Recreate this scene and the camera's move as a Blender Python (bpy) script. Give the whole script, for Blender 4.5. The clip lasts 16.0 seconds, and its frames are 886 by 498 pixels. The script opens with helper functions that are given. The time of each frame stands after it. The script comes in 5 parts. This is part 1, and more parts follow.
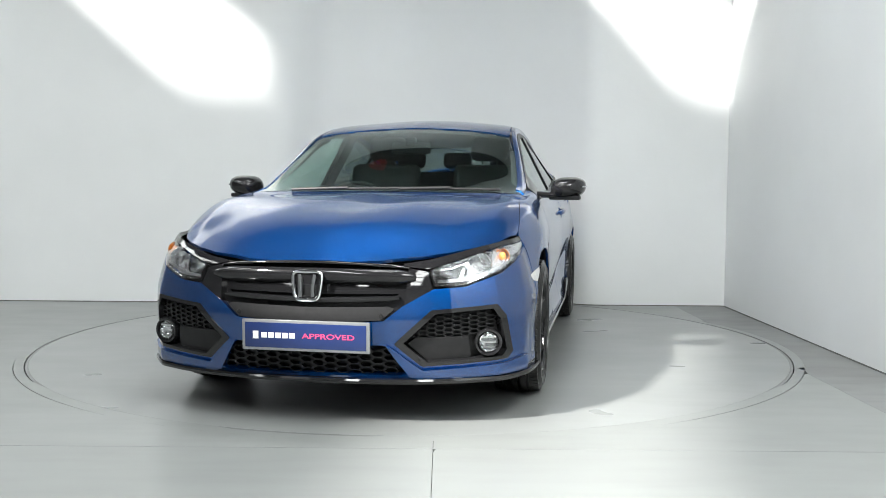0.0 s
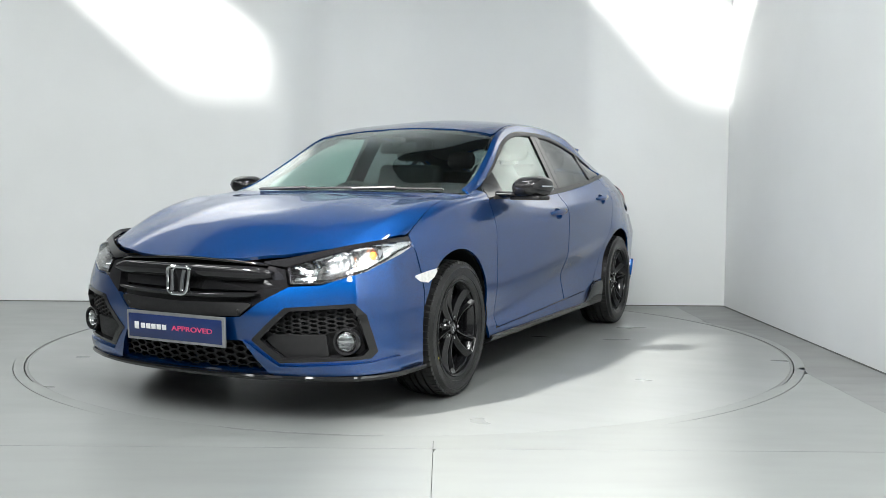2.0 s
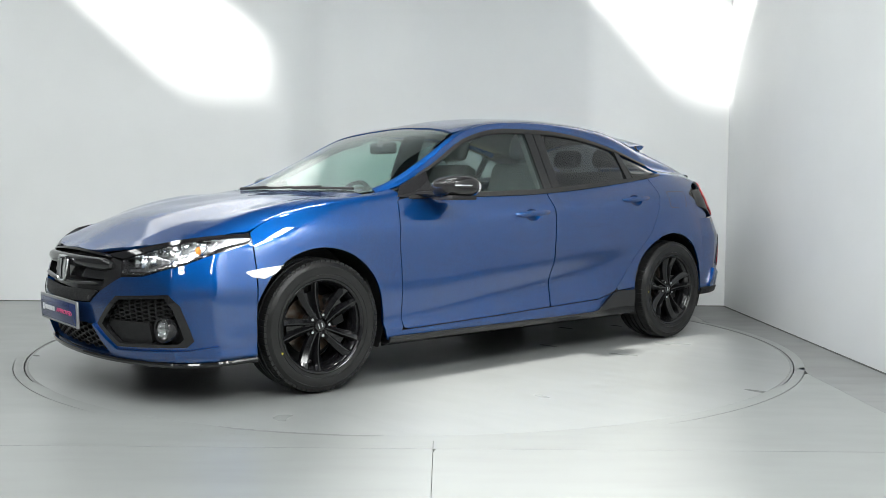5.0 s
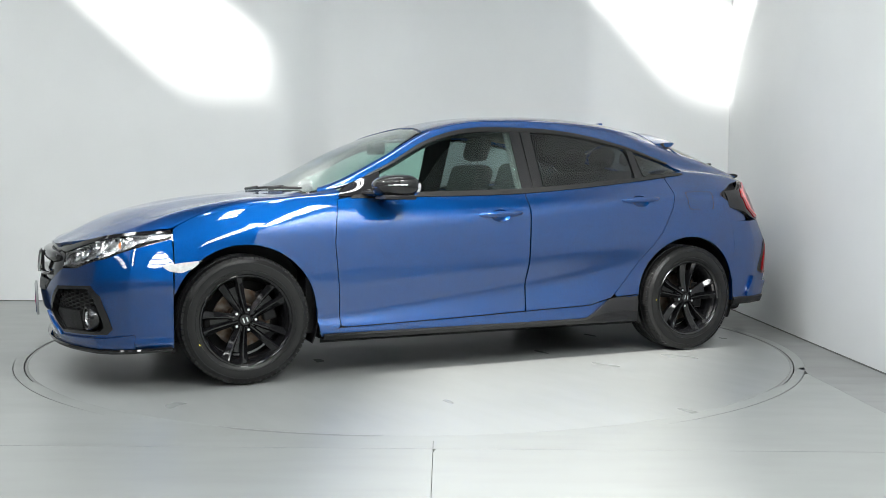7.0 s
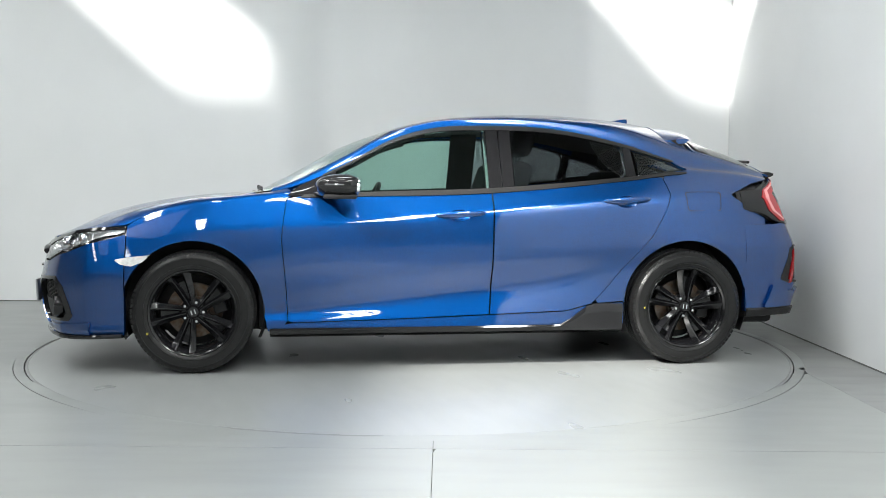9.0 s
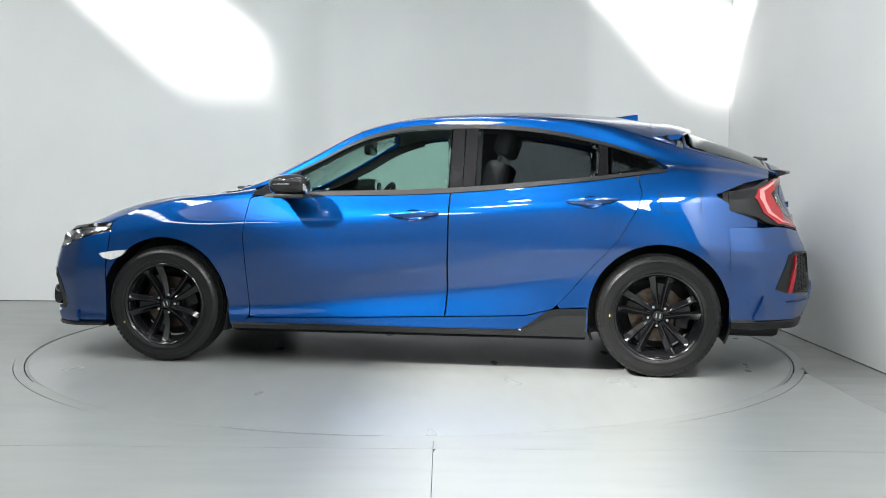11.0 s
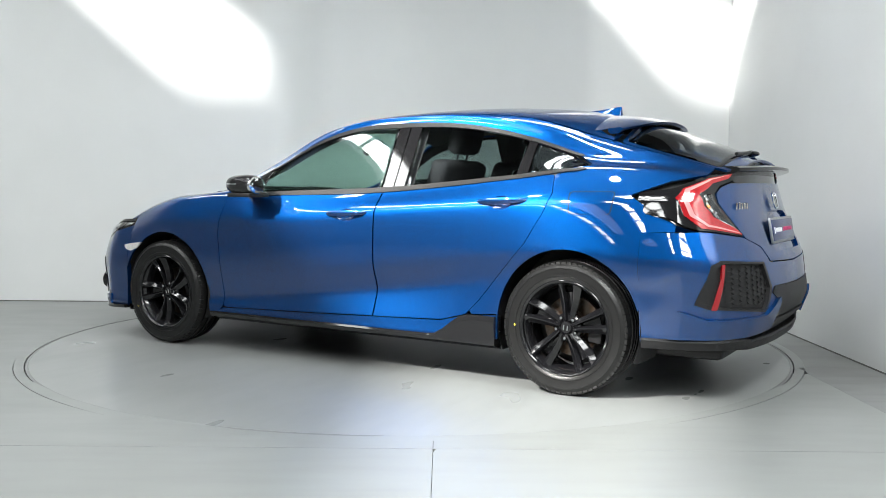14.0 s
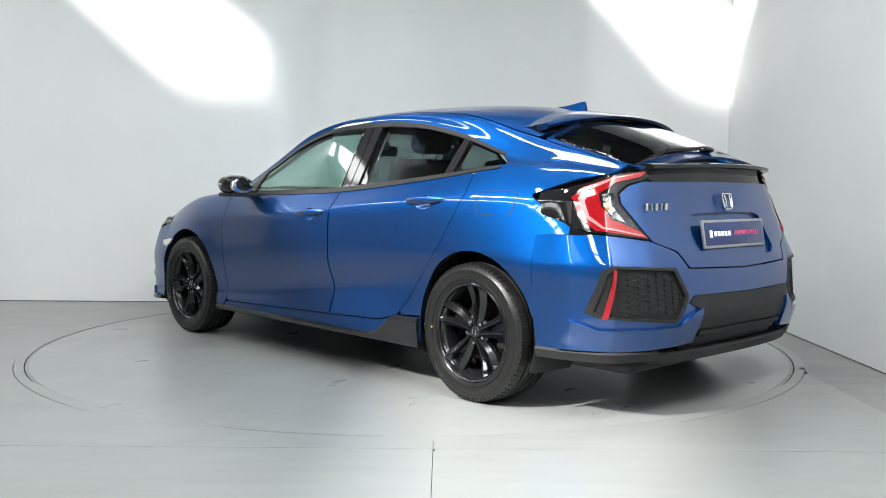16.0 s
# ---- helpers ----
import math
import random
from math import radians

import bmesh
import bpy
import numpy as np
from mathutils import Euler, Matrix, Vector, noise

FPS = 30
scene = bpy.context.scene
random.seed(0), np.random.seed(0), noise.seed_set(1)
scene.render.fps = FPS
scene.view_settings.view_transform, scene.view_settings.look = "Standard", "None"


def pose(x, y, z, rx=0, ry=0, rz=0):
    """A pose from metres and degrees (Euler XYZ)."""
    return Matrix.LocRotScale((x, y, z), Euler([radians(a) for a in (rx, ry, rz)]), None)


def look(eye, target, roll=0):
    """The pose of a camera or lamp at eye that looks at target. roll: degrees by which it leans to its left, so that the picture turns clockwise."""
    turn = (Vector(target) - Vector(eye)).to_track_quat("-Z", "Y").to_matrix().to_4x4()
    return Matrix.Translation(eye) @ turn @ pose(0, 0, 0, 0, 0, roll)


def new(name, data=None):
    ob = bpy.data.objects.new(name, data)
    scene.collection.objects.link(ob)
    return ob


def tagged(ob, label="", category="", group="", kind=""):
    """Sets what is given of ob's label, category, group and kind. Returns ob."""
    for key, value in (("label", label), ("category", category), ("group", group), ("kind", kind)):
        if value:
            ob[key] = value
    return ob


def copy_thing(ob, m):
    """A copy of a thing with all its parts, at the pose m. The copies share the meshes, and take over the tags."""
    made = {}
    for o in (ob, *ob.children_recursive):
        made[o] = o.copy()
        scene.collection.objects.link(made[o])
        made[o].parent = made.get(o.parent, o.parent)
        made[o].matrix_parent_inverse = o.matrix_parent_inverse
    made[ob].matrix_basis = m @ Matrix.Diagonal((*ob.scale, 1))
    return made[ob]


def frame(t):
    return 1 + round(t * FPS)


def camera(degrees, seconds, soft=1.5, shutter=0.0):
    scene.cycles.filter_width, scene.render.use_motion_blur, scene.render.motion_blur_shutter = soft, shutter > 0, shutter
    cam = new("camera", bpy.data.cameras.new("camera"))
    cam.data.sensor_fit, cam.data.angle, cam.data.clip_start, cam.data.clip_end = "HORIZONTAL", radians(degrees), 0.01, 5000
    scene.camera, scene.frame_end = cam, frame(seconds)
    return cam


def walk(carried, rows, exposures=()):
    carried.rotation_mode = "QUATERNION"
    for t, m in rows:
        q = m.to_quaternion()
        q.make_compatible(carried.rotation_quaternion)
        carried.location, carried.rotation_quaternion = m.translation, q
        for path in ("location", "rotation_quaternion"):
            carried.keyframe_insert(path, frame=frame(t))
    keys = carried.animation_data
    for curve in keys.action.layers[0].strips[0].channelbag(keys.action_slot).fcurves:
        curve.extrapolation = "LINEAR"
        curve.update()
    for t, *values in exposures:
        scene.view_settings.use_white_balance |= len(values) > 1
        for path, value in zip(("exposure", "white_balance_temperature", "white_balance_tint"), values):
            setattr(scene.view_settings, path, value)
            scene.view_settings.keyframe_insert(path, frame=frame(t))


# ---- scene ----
cam = camera(51.6, 16.0, soft=0.9)
EYE = (0.180, -5.817, 0.977)
VIEW = look(EYE, (0.180, -5.817 + math.cos(radians(3.79)), 0.977 - math.sin(radians(3.79))), 0.44)
walk(cam, [(0.0, VIEW), (16.0, VIEW)], exposures=[(0.0, 1.0), (16.0, 1.0)])

# ---- light: sun through openings cut in the unseen roof, added roof lights overhead ----
SUN = Vector((1.13, 0.86, -1.15)).normalized()
world = bpy.data.worlds.new("sky")
scene.world = world
world.use_nodes = True
sky = world.node_tree.nodes.new("ShaderNodeTexSky")
sky.sky_type, sky.sun_disc = "NISHITA", False
sky.sun_elevation = math.asin(-SUN.z)
sky.sun_rotation = math.atan2(-SUN.x, -SUN.y)
world.node_tree.links.new(sky.outputs[0], world.node_tree.nodes["Background"].inputs[0])
world.node_tree.nodes["Background"].inputs[1].default_value = 0.05

sun = new("sun", bpy.data.lights.new("sun", "SUN"))
sun.data.energy, sun.data.angle, sun.data.color = 5.0, radians(3.4), (1.0, 0.98, 0.94)
sun.matrix_world = look((0, 0, 9), Vector((0, 0, 9)) + SUN)


def panel_light(name, x, y, z, sx, sy, energy, aim=None, tint=(0.97, 1.0, 0.99)):
    ob = new(name, bpy.data.lights.new(name, "AREA"))
    ob.data.shape, ob.data.size, ob.data.size_y = "RECTANGLE", sx, sy
    ob.data.energy, ob.data.color = energy, tint
    ob.matrix_world = look((x, y, z), aim or (x, y + 0.001, 0))
    return ob


# ---- materials ----
def material(name, color, rough=0.5, metal=0.0, spots=0.0, scale=6.0, bump=0.0, bump_scale=60.0, coat=0.0, glow=0.0, dark=None, sheen_scale=0.0):
    m = bpy.data.materials.new(name)
    m.use_nodes = True
    t = m.node_tree
    b = t.nodes["Principled BSDF"]
    b.inputs["Base Color"].default_value = (*color, 1)
    b.inputs["Roughness"].default_value = rough
    b.inputs["Metallic"].default_value = metal
    b.inputs["Coat Weight"].default_value = coat
    b.inputs["Coat Roughness"].default_value = 0.02
    where = t.nodes.new("ShaderNodeTexCoord").outputs["Object"]
    if spots:
        n = t.nodes.new("ShaderNodeTexNoise")
        n.inputs["Scale"].default_value, n.inputs["Detail"].default_value = scale, 8
        t.links.new(where, n.inputs["Vector"])
        r = t.nodes.new("ShaderNodeValToRGB")
        r.color_ramp.elements[0].position, r.color_ramp.elements[1].position = 0.3, 0.7
        d = dark or tuple(c * (1 - spots) for c in color)
        r.color_ramp.elements[0].color, r.color_ramp.elements[1].color = (*d, 1), (*color, 1)
        t.links.new(n.outputs["Fac"], r.inputs[0])
        t.links.new(r.outputs[0], b.inputs["Base Color"])
        g = t.nodes.new("ShaderNodeMapRange")
        g.inputs["To Min"].default_value, g.inputs["To Max"].default_value = rough * 1.2, rough * 0.8
        t.links.new(n.outputs["Fac"], g.inputs["Value"])
        t.links.new(g.outputs[0], b.inputs["Roughness"])
    if bump:
        n = t.nodes.new("ShaderNodeTexNoise")
        n.inputs["Scale"].default_value, n.inputs["Detail"].default_value = bump_scale, 4
        t.links.new(where, n.inputs["Vector"])
        k = t.nodes.new("ShaderNodeBump")
        k.inputs["Strength"].default_value, k.inputs["Distance"].default_value = bump, 0.01
        t.links.new(n.outputs["Fac"], k.inputs["Height"])
        t.links.new(k.outputs[0], b.inputs["Normal"])
    if glow:
        b.inputs["Emission Color"].default_value = (*color, 1)
        b.inputs["Emission Strength"].default_value = glow
    return m


def glass(name, color, rough=0.0):
    m = bpy.data.materials.new(name)
    m.use_nodes = True
    b = m.node_tree.nodes["Principled BSDF"]
    b.inputs["Base Color"].default_value = (*color, 1)
    b.inputs["Roughness"].default_value = rough
    b.inputs["Transmission Weight"].default_value = 1.0
    b.inputs["IOR"].default_value = 1.45
    return m


def car_paint():
    """Metallic blue under clear lacquer: coarse and fine flakes, a sharp coat with faint orange peel."""
    m = material("blue_metallic_paint", (0.003, 0.06, 0.36), 0.46, 1.0, coat=1.0)
    t = m.node_tree
    b = t.nodes["Principled BSDF"]
    b.inputs["Coat IOR"].default_value = 1.78
    b.inputs["Coat Roughness"].default_value = 0.012
    where = t.nodes.new("ShaderNodeTexCoord").outputs["Object"]
    v = t.nodes.new("ShaderNodeTexVoronoi")
    v.inputs["Scale"].default_value = 900
    t.links.new(where, v.inputs["Vector"])
    mix = t.nodes.new("ShaderNodeMix")
    mix.data_type = "RGBA"
    mix.inputs["A"].default_value, mix.inputs["B"].default_value = (0.001, 0.014, 0.092, 1), (0.002, 0.110, 0.42, 1)
    t.links.new(v.outputs["Color"], mix.inputs["Factor"])
    t.links.new(mix.outputs["Result"], b.inputs["Base Color"])
    k = t.nodes.new("ShaderNodeBump")
    k.inputs["Strength"].default_value, k.inputs["Distance"].default_value = 0.03, 0.001
    t.links.new(v.outputs["Distance"], k.inputs["Height"])
    t.links.new(k.outputs[0], b.inputs["Normal"])
    n = t.nodes.new("ShaderNodeTexNoise")
    n.inputs["Scale"].default_value, n.inputs["Detail"].default_value = 140, 2
    t.links.new(where, n.inputs["Vector"])
    p = t.nodes.new("ShaderNodeBump")
    p.inputs["Strength"].default_value, p.inputs["Distance"].default_value = 0.02, 0.001
    t.links.new(n.outputs["Fac"], p.inputs["Height"])
    t.links.new(p.outputs[0], b.inputs["Coat Normal"])
    return m


PAINT = car_paint()
WALL = material("white_wall_paint", (0.85, 0.865, 0.86), 0.55, spots=0.05, scale=1.3, bump=0.06, bump_scale=25)


def floor_paint(name, color, rough, worn, clouds, seed):
    """Painted concrete: broad clouds, brushed streaks, scuffs and dark specks."""
    m = material(name, color, rough, bump=0.02, bump_scale=14)
    t = m.node_tree
    b = t.nodes["Principled BSDF"]
    where = t.nodes.new("ShaderNodeTexCoord").outputs["Object"]
    def layer(scale, stretch, lo, hi, detail=8.0):
        mp = t.nodes.new("ShaderNodeMapping")
        mp.inputs["Location"].default_value = (seed, seed * 2, 0)
        mp.inputs["Rotation"].default_value = (0, 0, seed)
        mp.inputs["Scale"].default_value = (1, stretch, 1)
        n = t.nodes.new("ShaderNodeTexNoise")
        n.inputs["Scale"].default_value, n.inputs["Detail"].default_value = scale, detail
        r = t.nodes.new("ShaderNodeMapRange")
        r.interpolation_type = "SMOOTHSTEP"
        r.inputs["From Min"].default_value, r.inputs["From Max"].default_value = lo, hi
        t.links.new(where, mp.inputs[0])
        t.links.new(mp.outputs[0], n.inputs["Vector"])
        t.links.new(n.outputs["Fac"], r.inputs["Value"])
        return r.outputs[0]
    last = None
    for scale, stretch, lo, hi, k, detail in ((0.8, 1.0, 0.30, 0.75, clouds, 3.0), (2.2, 6.0, 0.35, 0.85, clouds * 0.8, 4.0), (7.0, 1.6, 0.45, 0.95, worn * 0.25, 4.0), (60.0, 1.0, 0.745, 0.77, worn * 0.5, 1.0)):
        fac = layer(scale, stretch, lo, hi, detail)
        mul = t.nodes.new("ShaderNodeMath")
        mul.operation = "MULTIPLY"
        mul.inputs[1].default_value = k
        t.links.new(fac, mul.inputs[0])
        mix = t.nodes.new("ShaderNodeMix")
        mix.data_type = "RGBA"
        mix.inputs["A"].default_value = (*color, 1)
        mix.inputs["B"].default_value = (color[0] * 0.45, color[1] * 0.43, color[2] * 0.40, 1)
        t.links.new(mul.outputs[0], mix.inputs["Factor"])
        if last:
            t.links.new(last, mix.inputs["A"])
        last = mix.outputs["Result"]
    t.links.new(last, b.inputs["Base Color"])
    g = t.nodes.new("ShaderNodeMapRange")
    g.inputs["To Min"].default_value, g.inputs["To Max"].default_value = rough * 0.9, rough * 1.1
    t.links.new(layer(2.0, 2.0, 0.2, 0.8, 2.0), g.inputs["Value"])
    t.links.new(g.outputs[0], b.inputs["Roughness"])
    return m


FLOOR = floor_paint("grey_floor_paint", (0.245, 0.257, 0.250), 0.34, 0.12, 0.15, 0.3)
DISC = floor_paint("grey_turntable_paint", (0.255, 0.267, 0.262), 0.30, 0.07, 0.14, 1.1)
EDGE = floor_paint("worn_dark_floor_paint", (0.225, 0.232, 0.228), 0.45, 0.5, 0.3, 2.3)
JOINT = material("dirty_wall_joint", (0.22, 0.22, 0.215), 0.8, spots=0.6, scale=9)
GAP = material("black_gap_rubber", (0.02, 0.02, 0.02), 0.8)
ROOF = material("grey_roof_sheet", (0.07, 0.072, 0.075), 0.6, spots=0.2, scale=0.8)
HALL = material("grey_hall_wall", (0.26, 0.265, 0.27), 0.6, spots=0.15, scale=0.6)
PIANO = material("gloss_black_plastic", (0.012, 0.012, 0.013), 0.05)
BLACK = material("matt_black_plastic", (0.021, 0.021, 0.022), 0.45, spots=0.25, scale=40, bump=0.15, bump_scale=500)
SATIN = material("satin_black_rubber", (0.016, 0.016, 0.016), 0.35)
TYRE = material("black_tyre_rubber", (0.013, 0.013, 0.013), 0.30, spots=0.35, scale=18, bump=0.12, bump_scale=160)
RIM = material("gloss_black_alloy", (0.007, 0.007, 0.008), 0.12)
CHROME = material("chrome", (0.78, 0.79, 0.8), 0.08, 1.0)
STEEL = material("brushed_brake_steel", (0.16, 0.145, 0.13), 0.38, 1.0, spots=0.45, scale=30, dark=(0.10, 0.055, 0.03))
CLOTH = material("black_seat_cloth", (0.042, 0.043, 0.046), 0.85, spots=0.3, scale=60, bump=0.3, bump_scale=400)
DASH = material("dark_dashboard_vinyl", (0.03, 0.03, 0.032), 0.6, spots=0.2, scale=30, bump=0.2, bump_scale=300)
CLEAR = glass("clear_lamp_glass", (0.98, 0.99, 1.0))
SCREEN = glass("green_tinted_glass", (0.63, 0.82, 0.76))
PRIVACY = glass("dark_privacy_glass", (0.30, 0.33, 0.34))
REDLENS = material("red_lamp_lens", (0.45, 0.010, 0.016), 0.08, coat=1.0, spots=0.3, scale=90)
REDFILM = material("red_reflector_film", (0.32, 0.008, 0.014), 0.25, coat=0.5, spots=0.2, scale=200)
for m, k in ((TYRE, 0.40), (BLACK, 0.22), (SATIN, 0.35)):
    m.node_tree.nodes["Principled BSDF"].inputs["Specular IOR Level"].default_value = k
MARKER = material("clear_marker_lens", (0.72, 0.73, 0.72), 0.2, spots=0.25, scale=60, coat=0.8)
AMBER = material("amber_bulb_lens", (0.8, 0.22, 0.03), 0.15, coat=0.6)
SILVER = material("silver_reflector_bowl", (0.82, 0.83, 0.84), 0.12, 1.0, spots=0.2, scale=50)
WHITE = material("white_print", (0.85, 0.86, 0.87), 0.4)
PINK = material("pink_red_print", (0.75, 0.07, 0.20), 0.4)
NAVY = material("navy_blue_plate", (0.016, 0.034, 0.13), 0.25, spots=0.12, scale=12, coat=0.3)
REFLECTED_RED = material("red_reflection_bar_paint", (0.55, 0.02, 0.02), 0.6, spots=0.2, scale=50)


# ---- mesh helpers ----
def mesh_ob(name, verts, faces, mat, parent=None, smooth=True, angle=35.0):
    me = bpy.data.meshes.new(name)
    me.from_pydata([tuple(v) for v in verts], [], [tuple(f) for f in faces])
    me.materials.append(mat)
    if smooth:
        me.polygons.foreach_set("use_smooth", [True] * len(me.polygons))
        me.set_sharp_from_angle(angle=radians(angle))
    ob = new(name, me)
    if parent:
        ob.parent = parent
    return ob


def part(name, bm, mat, parent=None, label="", smooth=True, angle=35.0):
    me = bpy.data.meshes.new(name)
    bmesh.ops.recalc_face_normals(bm, faces=bm.faces)
    bm.to_mesh(me)
    bm.free()
    me.materials.append(mat)
    if smooth:
        me.polygons.foreach_set("use_smooth", [True] * len(me.polygons))
        me.set_sharp_from_angle(angle=radians(angle))
    ob = new(name, me)
    if parent:
        ob.parent = parent
    if label:
        ob["label"] = label
    return ob


def block(x0, x1, y0, y1, z0, z1, bevel=0.0, segs=2, bm=None):
    own = bmesh.new()
    bmesh.ops.create_cube(own, size=1.0, matrix=Matrix.Translation(((x0 + x1) / 2, (y0 + y1) / 2, (z0 + z1) / 2)) @ Matrix.Diagonal((x1 - x0, y1 - y0, z1 - z0, 1)))
    if bevel:
        bmesh.ops.bevel(own, geom=own.edges[:], offset=bevel, segments=segs, profile=0.5, affect="EDGES")
    if bm is None:
        return own
    tmp = bpy.data.meshes.new("tmp")
    own.to_mesh(tmp)
    own.free()
    bm.from_mesh(tmp)
    bpy.data.meshes.remove(tmp)
    return bm


def moved(bm, m):
    bmesh.ops.transform(bm, matrix=m, verts=bm.verts)
    return bm


def tube(points, r, n=8, closed=False):
    """A round bar along points, as a bmesh."""
    bm = bmesh.new()
    pts = [Vector(p) for p in points]
    rings = []
    for i, p in enumerate(pts):
        a = pts[i - 1] if (i or closed) else pts[i]
        b = pts[(i + 1) % len(pts)] if (i < len(pts) - 1 or closed) else pts[i]
        d = (b - a).normalized()
        u = d.orthogonal().normalized() if i == 0 else (rings_u - d * rings_u.dot(d)).normalized()
        rings_u = u
        v = d.cross(u)
        rings.append([bm.verts.new(p + r * (math.cos(2 * math.pi * k / n) * u + math.sin(2 * math.pi * k / n) * v)) for k in range(n)])
    for i in range(len(rings) - (0 if closed else 1)):
        a, b = rings[i], rings[(i + 1) % len(rings)]
        for k in range(n):
            bm.faces.new((a[k], a[(k + 1) % n], b[(k + 1) % n], b[k]))
    if not closed:
        bm.faces.new(rings[0]), bm.faces.new(rings[-1])
    return bm


def lathe(profile, n=48, axis="y", closed=False):
    """A turned body: profile of (radius, offset along the axis)."""
    bm = bmesh.new()
    rings = []
    for k in range(n):
        a = 2 * math.pi * k / n
        c, s = math.cos(a), math.sin(a)
        rings.append([bm.verts.new((r * c, o, r * s) if axis == "y" else (o, r * c, r * s) if axis == "x" else (r * c, r * s, o)) for r, o in profile])
    m = len(profile)
    for k in range(n):
        a, b = rings[k], rings[(k + 1) % n]
        for i in range(m if closed else m - 1):
            j = (i + 1) % m
            bm.faces.new((a[i], a[j], b[j], b[i]))
    bmesh.ops.remove_doubles(bm, verts=bm.verts, dist=1e-5)
    return bm


def inside(px, py, poly):
    """Which of the points lie in the polygon."""
    hit = np.zeros(px.shape, bool)
    x0, y0 = poly[-1]
    for x1, y1 in poly:
        if y0 != y1:
            cond = (y1 > py) != (y0 > py)
            hit ^= cond & (px < (x0 - x1) * (py - y1) / (y0 - y1) + x1)
        x0, y0 = x1, y1
    return hit


def nearest(p, poly):
    """The point of the polygon's outline nearest to p."""
    a = poly
    b = np.roll(poly, -1, axis=0)
    d = b - a
    k = np.clip(((p - a) * d).sum(1) / np.maximum((d * d).sum(1), 1e-12), 0, 1)
    q = a + k[:, None] * d
    i = np.argmin(((q - p) ** 2).sum(1))
    return q[i]


def sheet(name, surf, outer, holes, du, dv, mat, parent=None, flange=0.0, back=0.0, label="", flip=False, lift=0.0):
    """A panel of the surface surf(u, v) -> points, inside outer and outside the holes. flange: depth of its turned-in
    edges; back: thickness of a closed pane; lift: how far it stands proud."""
    sc = np.array([du, dv])
    outer = np.array(outer, float) / sc
    holes = [np.array(h, float) / sc for h in holes]
    lo, hi = np.floor(outer.min(0)) - 1, np.ceil(outer.max(0)) + 1
    U, V = np.arange(lo[0], hi[0] + 1), np.arange(lo[1], hi[1] + 1)
    cu, cv = np.meshgrid(U[:-1] + 0.5, V[:-1] + 0.5, indexing="ij")
    keep = inside(cu, cv, outer)
    for h in holes:
        keep &= ~inside(cu, cv, h)
    nu, nv = len(U), len(V)
    count = np.zeros((nu, nv), int)
    for a in (0, 1):
        for b in (0, 1):
            count[a:nu - 1 + a, b:nv - 1 + b] += keep
    gu, gv = np.meshgrid(U, V, indexing="ij")
    uv = np.stack([gu, gv], -1).astype(float)
    for i, j in zip(*np.where((count > 0) & (count < 4))):
        best = None
        for poly in [outer, *holes]:
            q = nearest(uv[i, j], poly)
            d = ((q - uv[i, j]) ** 2).sum()
            if best is None or d < best[0]:
                best = (d, q)
        if best[0] < 2.3:
            uv[i, j] = best[1]
    ids = -np.ones((nu, nv), int)
    used = np.argwhere(count > 0)
    ids[used[:, 0], used[:, 1]] = np.arange(len(used))
    flat = uv[used[:, 0], used[:, 1]] * sc
    pts = surf(flat[:, 0], flat[:, 1])
    e = 1e-3
    nu_ = surf(flat[:, 0] + e, flat[:, 1]) - surf(flat[:, 0] - e, flat[:, 1])
    nv_ = surf(flat[:, 0], flat[:, 1] + e * dv / du) - surf(flat[:, 0], flat[:, 1] - e * dv / du)
    nrm = np.cross(nu_, nv_)
    nrm /= np.maximum(np.linalg.norm(nrm, axis=1), 1e-9)[:, None]
    if flip:
        nrm = -nrm
    pts = pts + nrm * lift
    faces, edges = [], {}
    for i, j in np.argwhere(keep):
        q = [ids[i, j], ids[i + 1, j], ids[i + 1, j + 1], ids[i, j + 1]]
        if flip:
            q.reverse()
        faces.append(q)
        for k in range(4):
            edges[(q[k], q[(k + 1) % 4])] = 1
    rim = [(a, b) for a, b in edges if (b, a) not in edges]
    verts = [tuple(p) for p in pts]
    if flange or back:
        depth = flange or back
        near, far = {}, {}
        for a, b in rim:
            for k in (a, b):
                if k not in near:
                    near[k] = len(verts)
                    verts.append(tuple(pts[k]))
                    far[k] = len(verts)
                    verts.append(tuple(pts[k] - nrm[k] * depth))
            faces.append((near[b], near[a], far[a], far[b]))
        if back:
            base = len(verts)
            verts += [tuple(p) for p in pts - nrm * back]
            faces += [tuple(base + k for k in reversed(f)) for f in faces[:int(keep.sum())]]
    ob = mesh_ob(name, verts, faces, mat, parent, angle=40)
    if back:
        bm = bmesh.new()
        bm.from_mesh(ob.data)
        bmesh.ops.remove_doubles(bm, verts=bm.verts, dist=1e-5)
        bm.to_mesh(ob.data)
        bm.free()
    if label:
        ob["label"] = label
    return ob


def mirrored(ob, name=None):
    """The mirror copy of a part on the other side of the car."""
    me = ob.data.copy()
    me.transform(Matrix.Diagonal((1, -1, 1, 1)))
    me.flip_normals()
    twin = new(name or ob.name.split(".")[0], me)
    twin.parent = ob.parent
    if "label" in ob:
        twin["label"] = ob["label"]
    return twin


def dense(points, step=0.02, closed=True):
    """The outline through points with a point at least every step."""
    out = []
    n = len(points)
    for i in range(n if closed else n - 1):
        a, b = np.array(points[i], float), np.array(points[(i + 1) % n], float)
        k = max(1, int(np.ceil(np.linalg.norm(b - a) / step)))
        out += [a + (b - a) * j / k for j in range(k)]
    if not closed:
        out.append(np.array(points[-1], float))
    return out


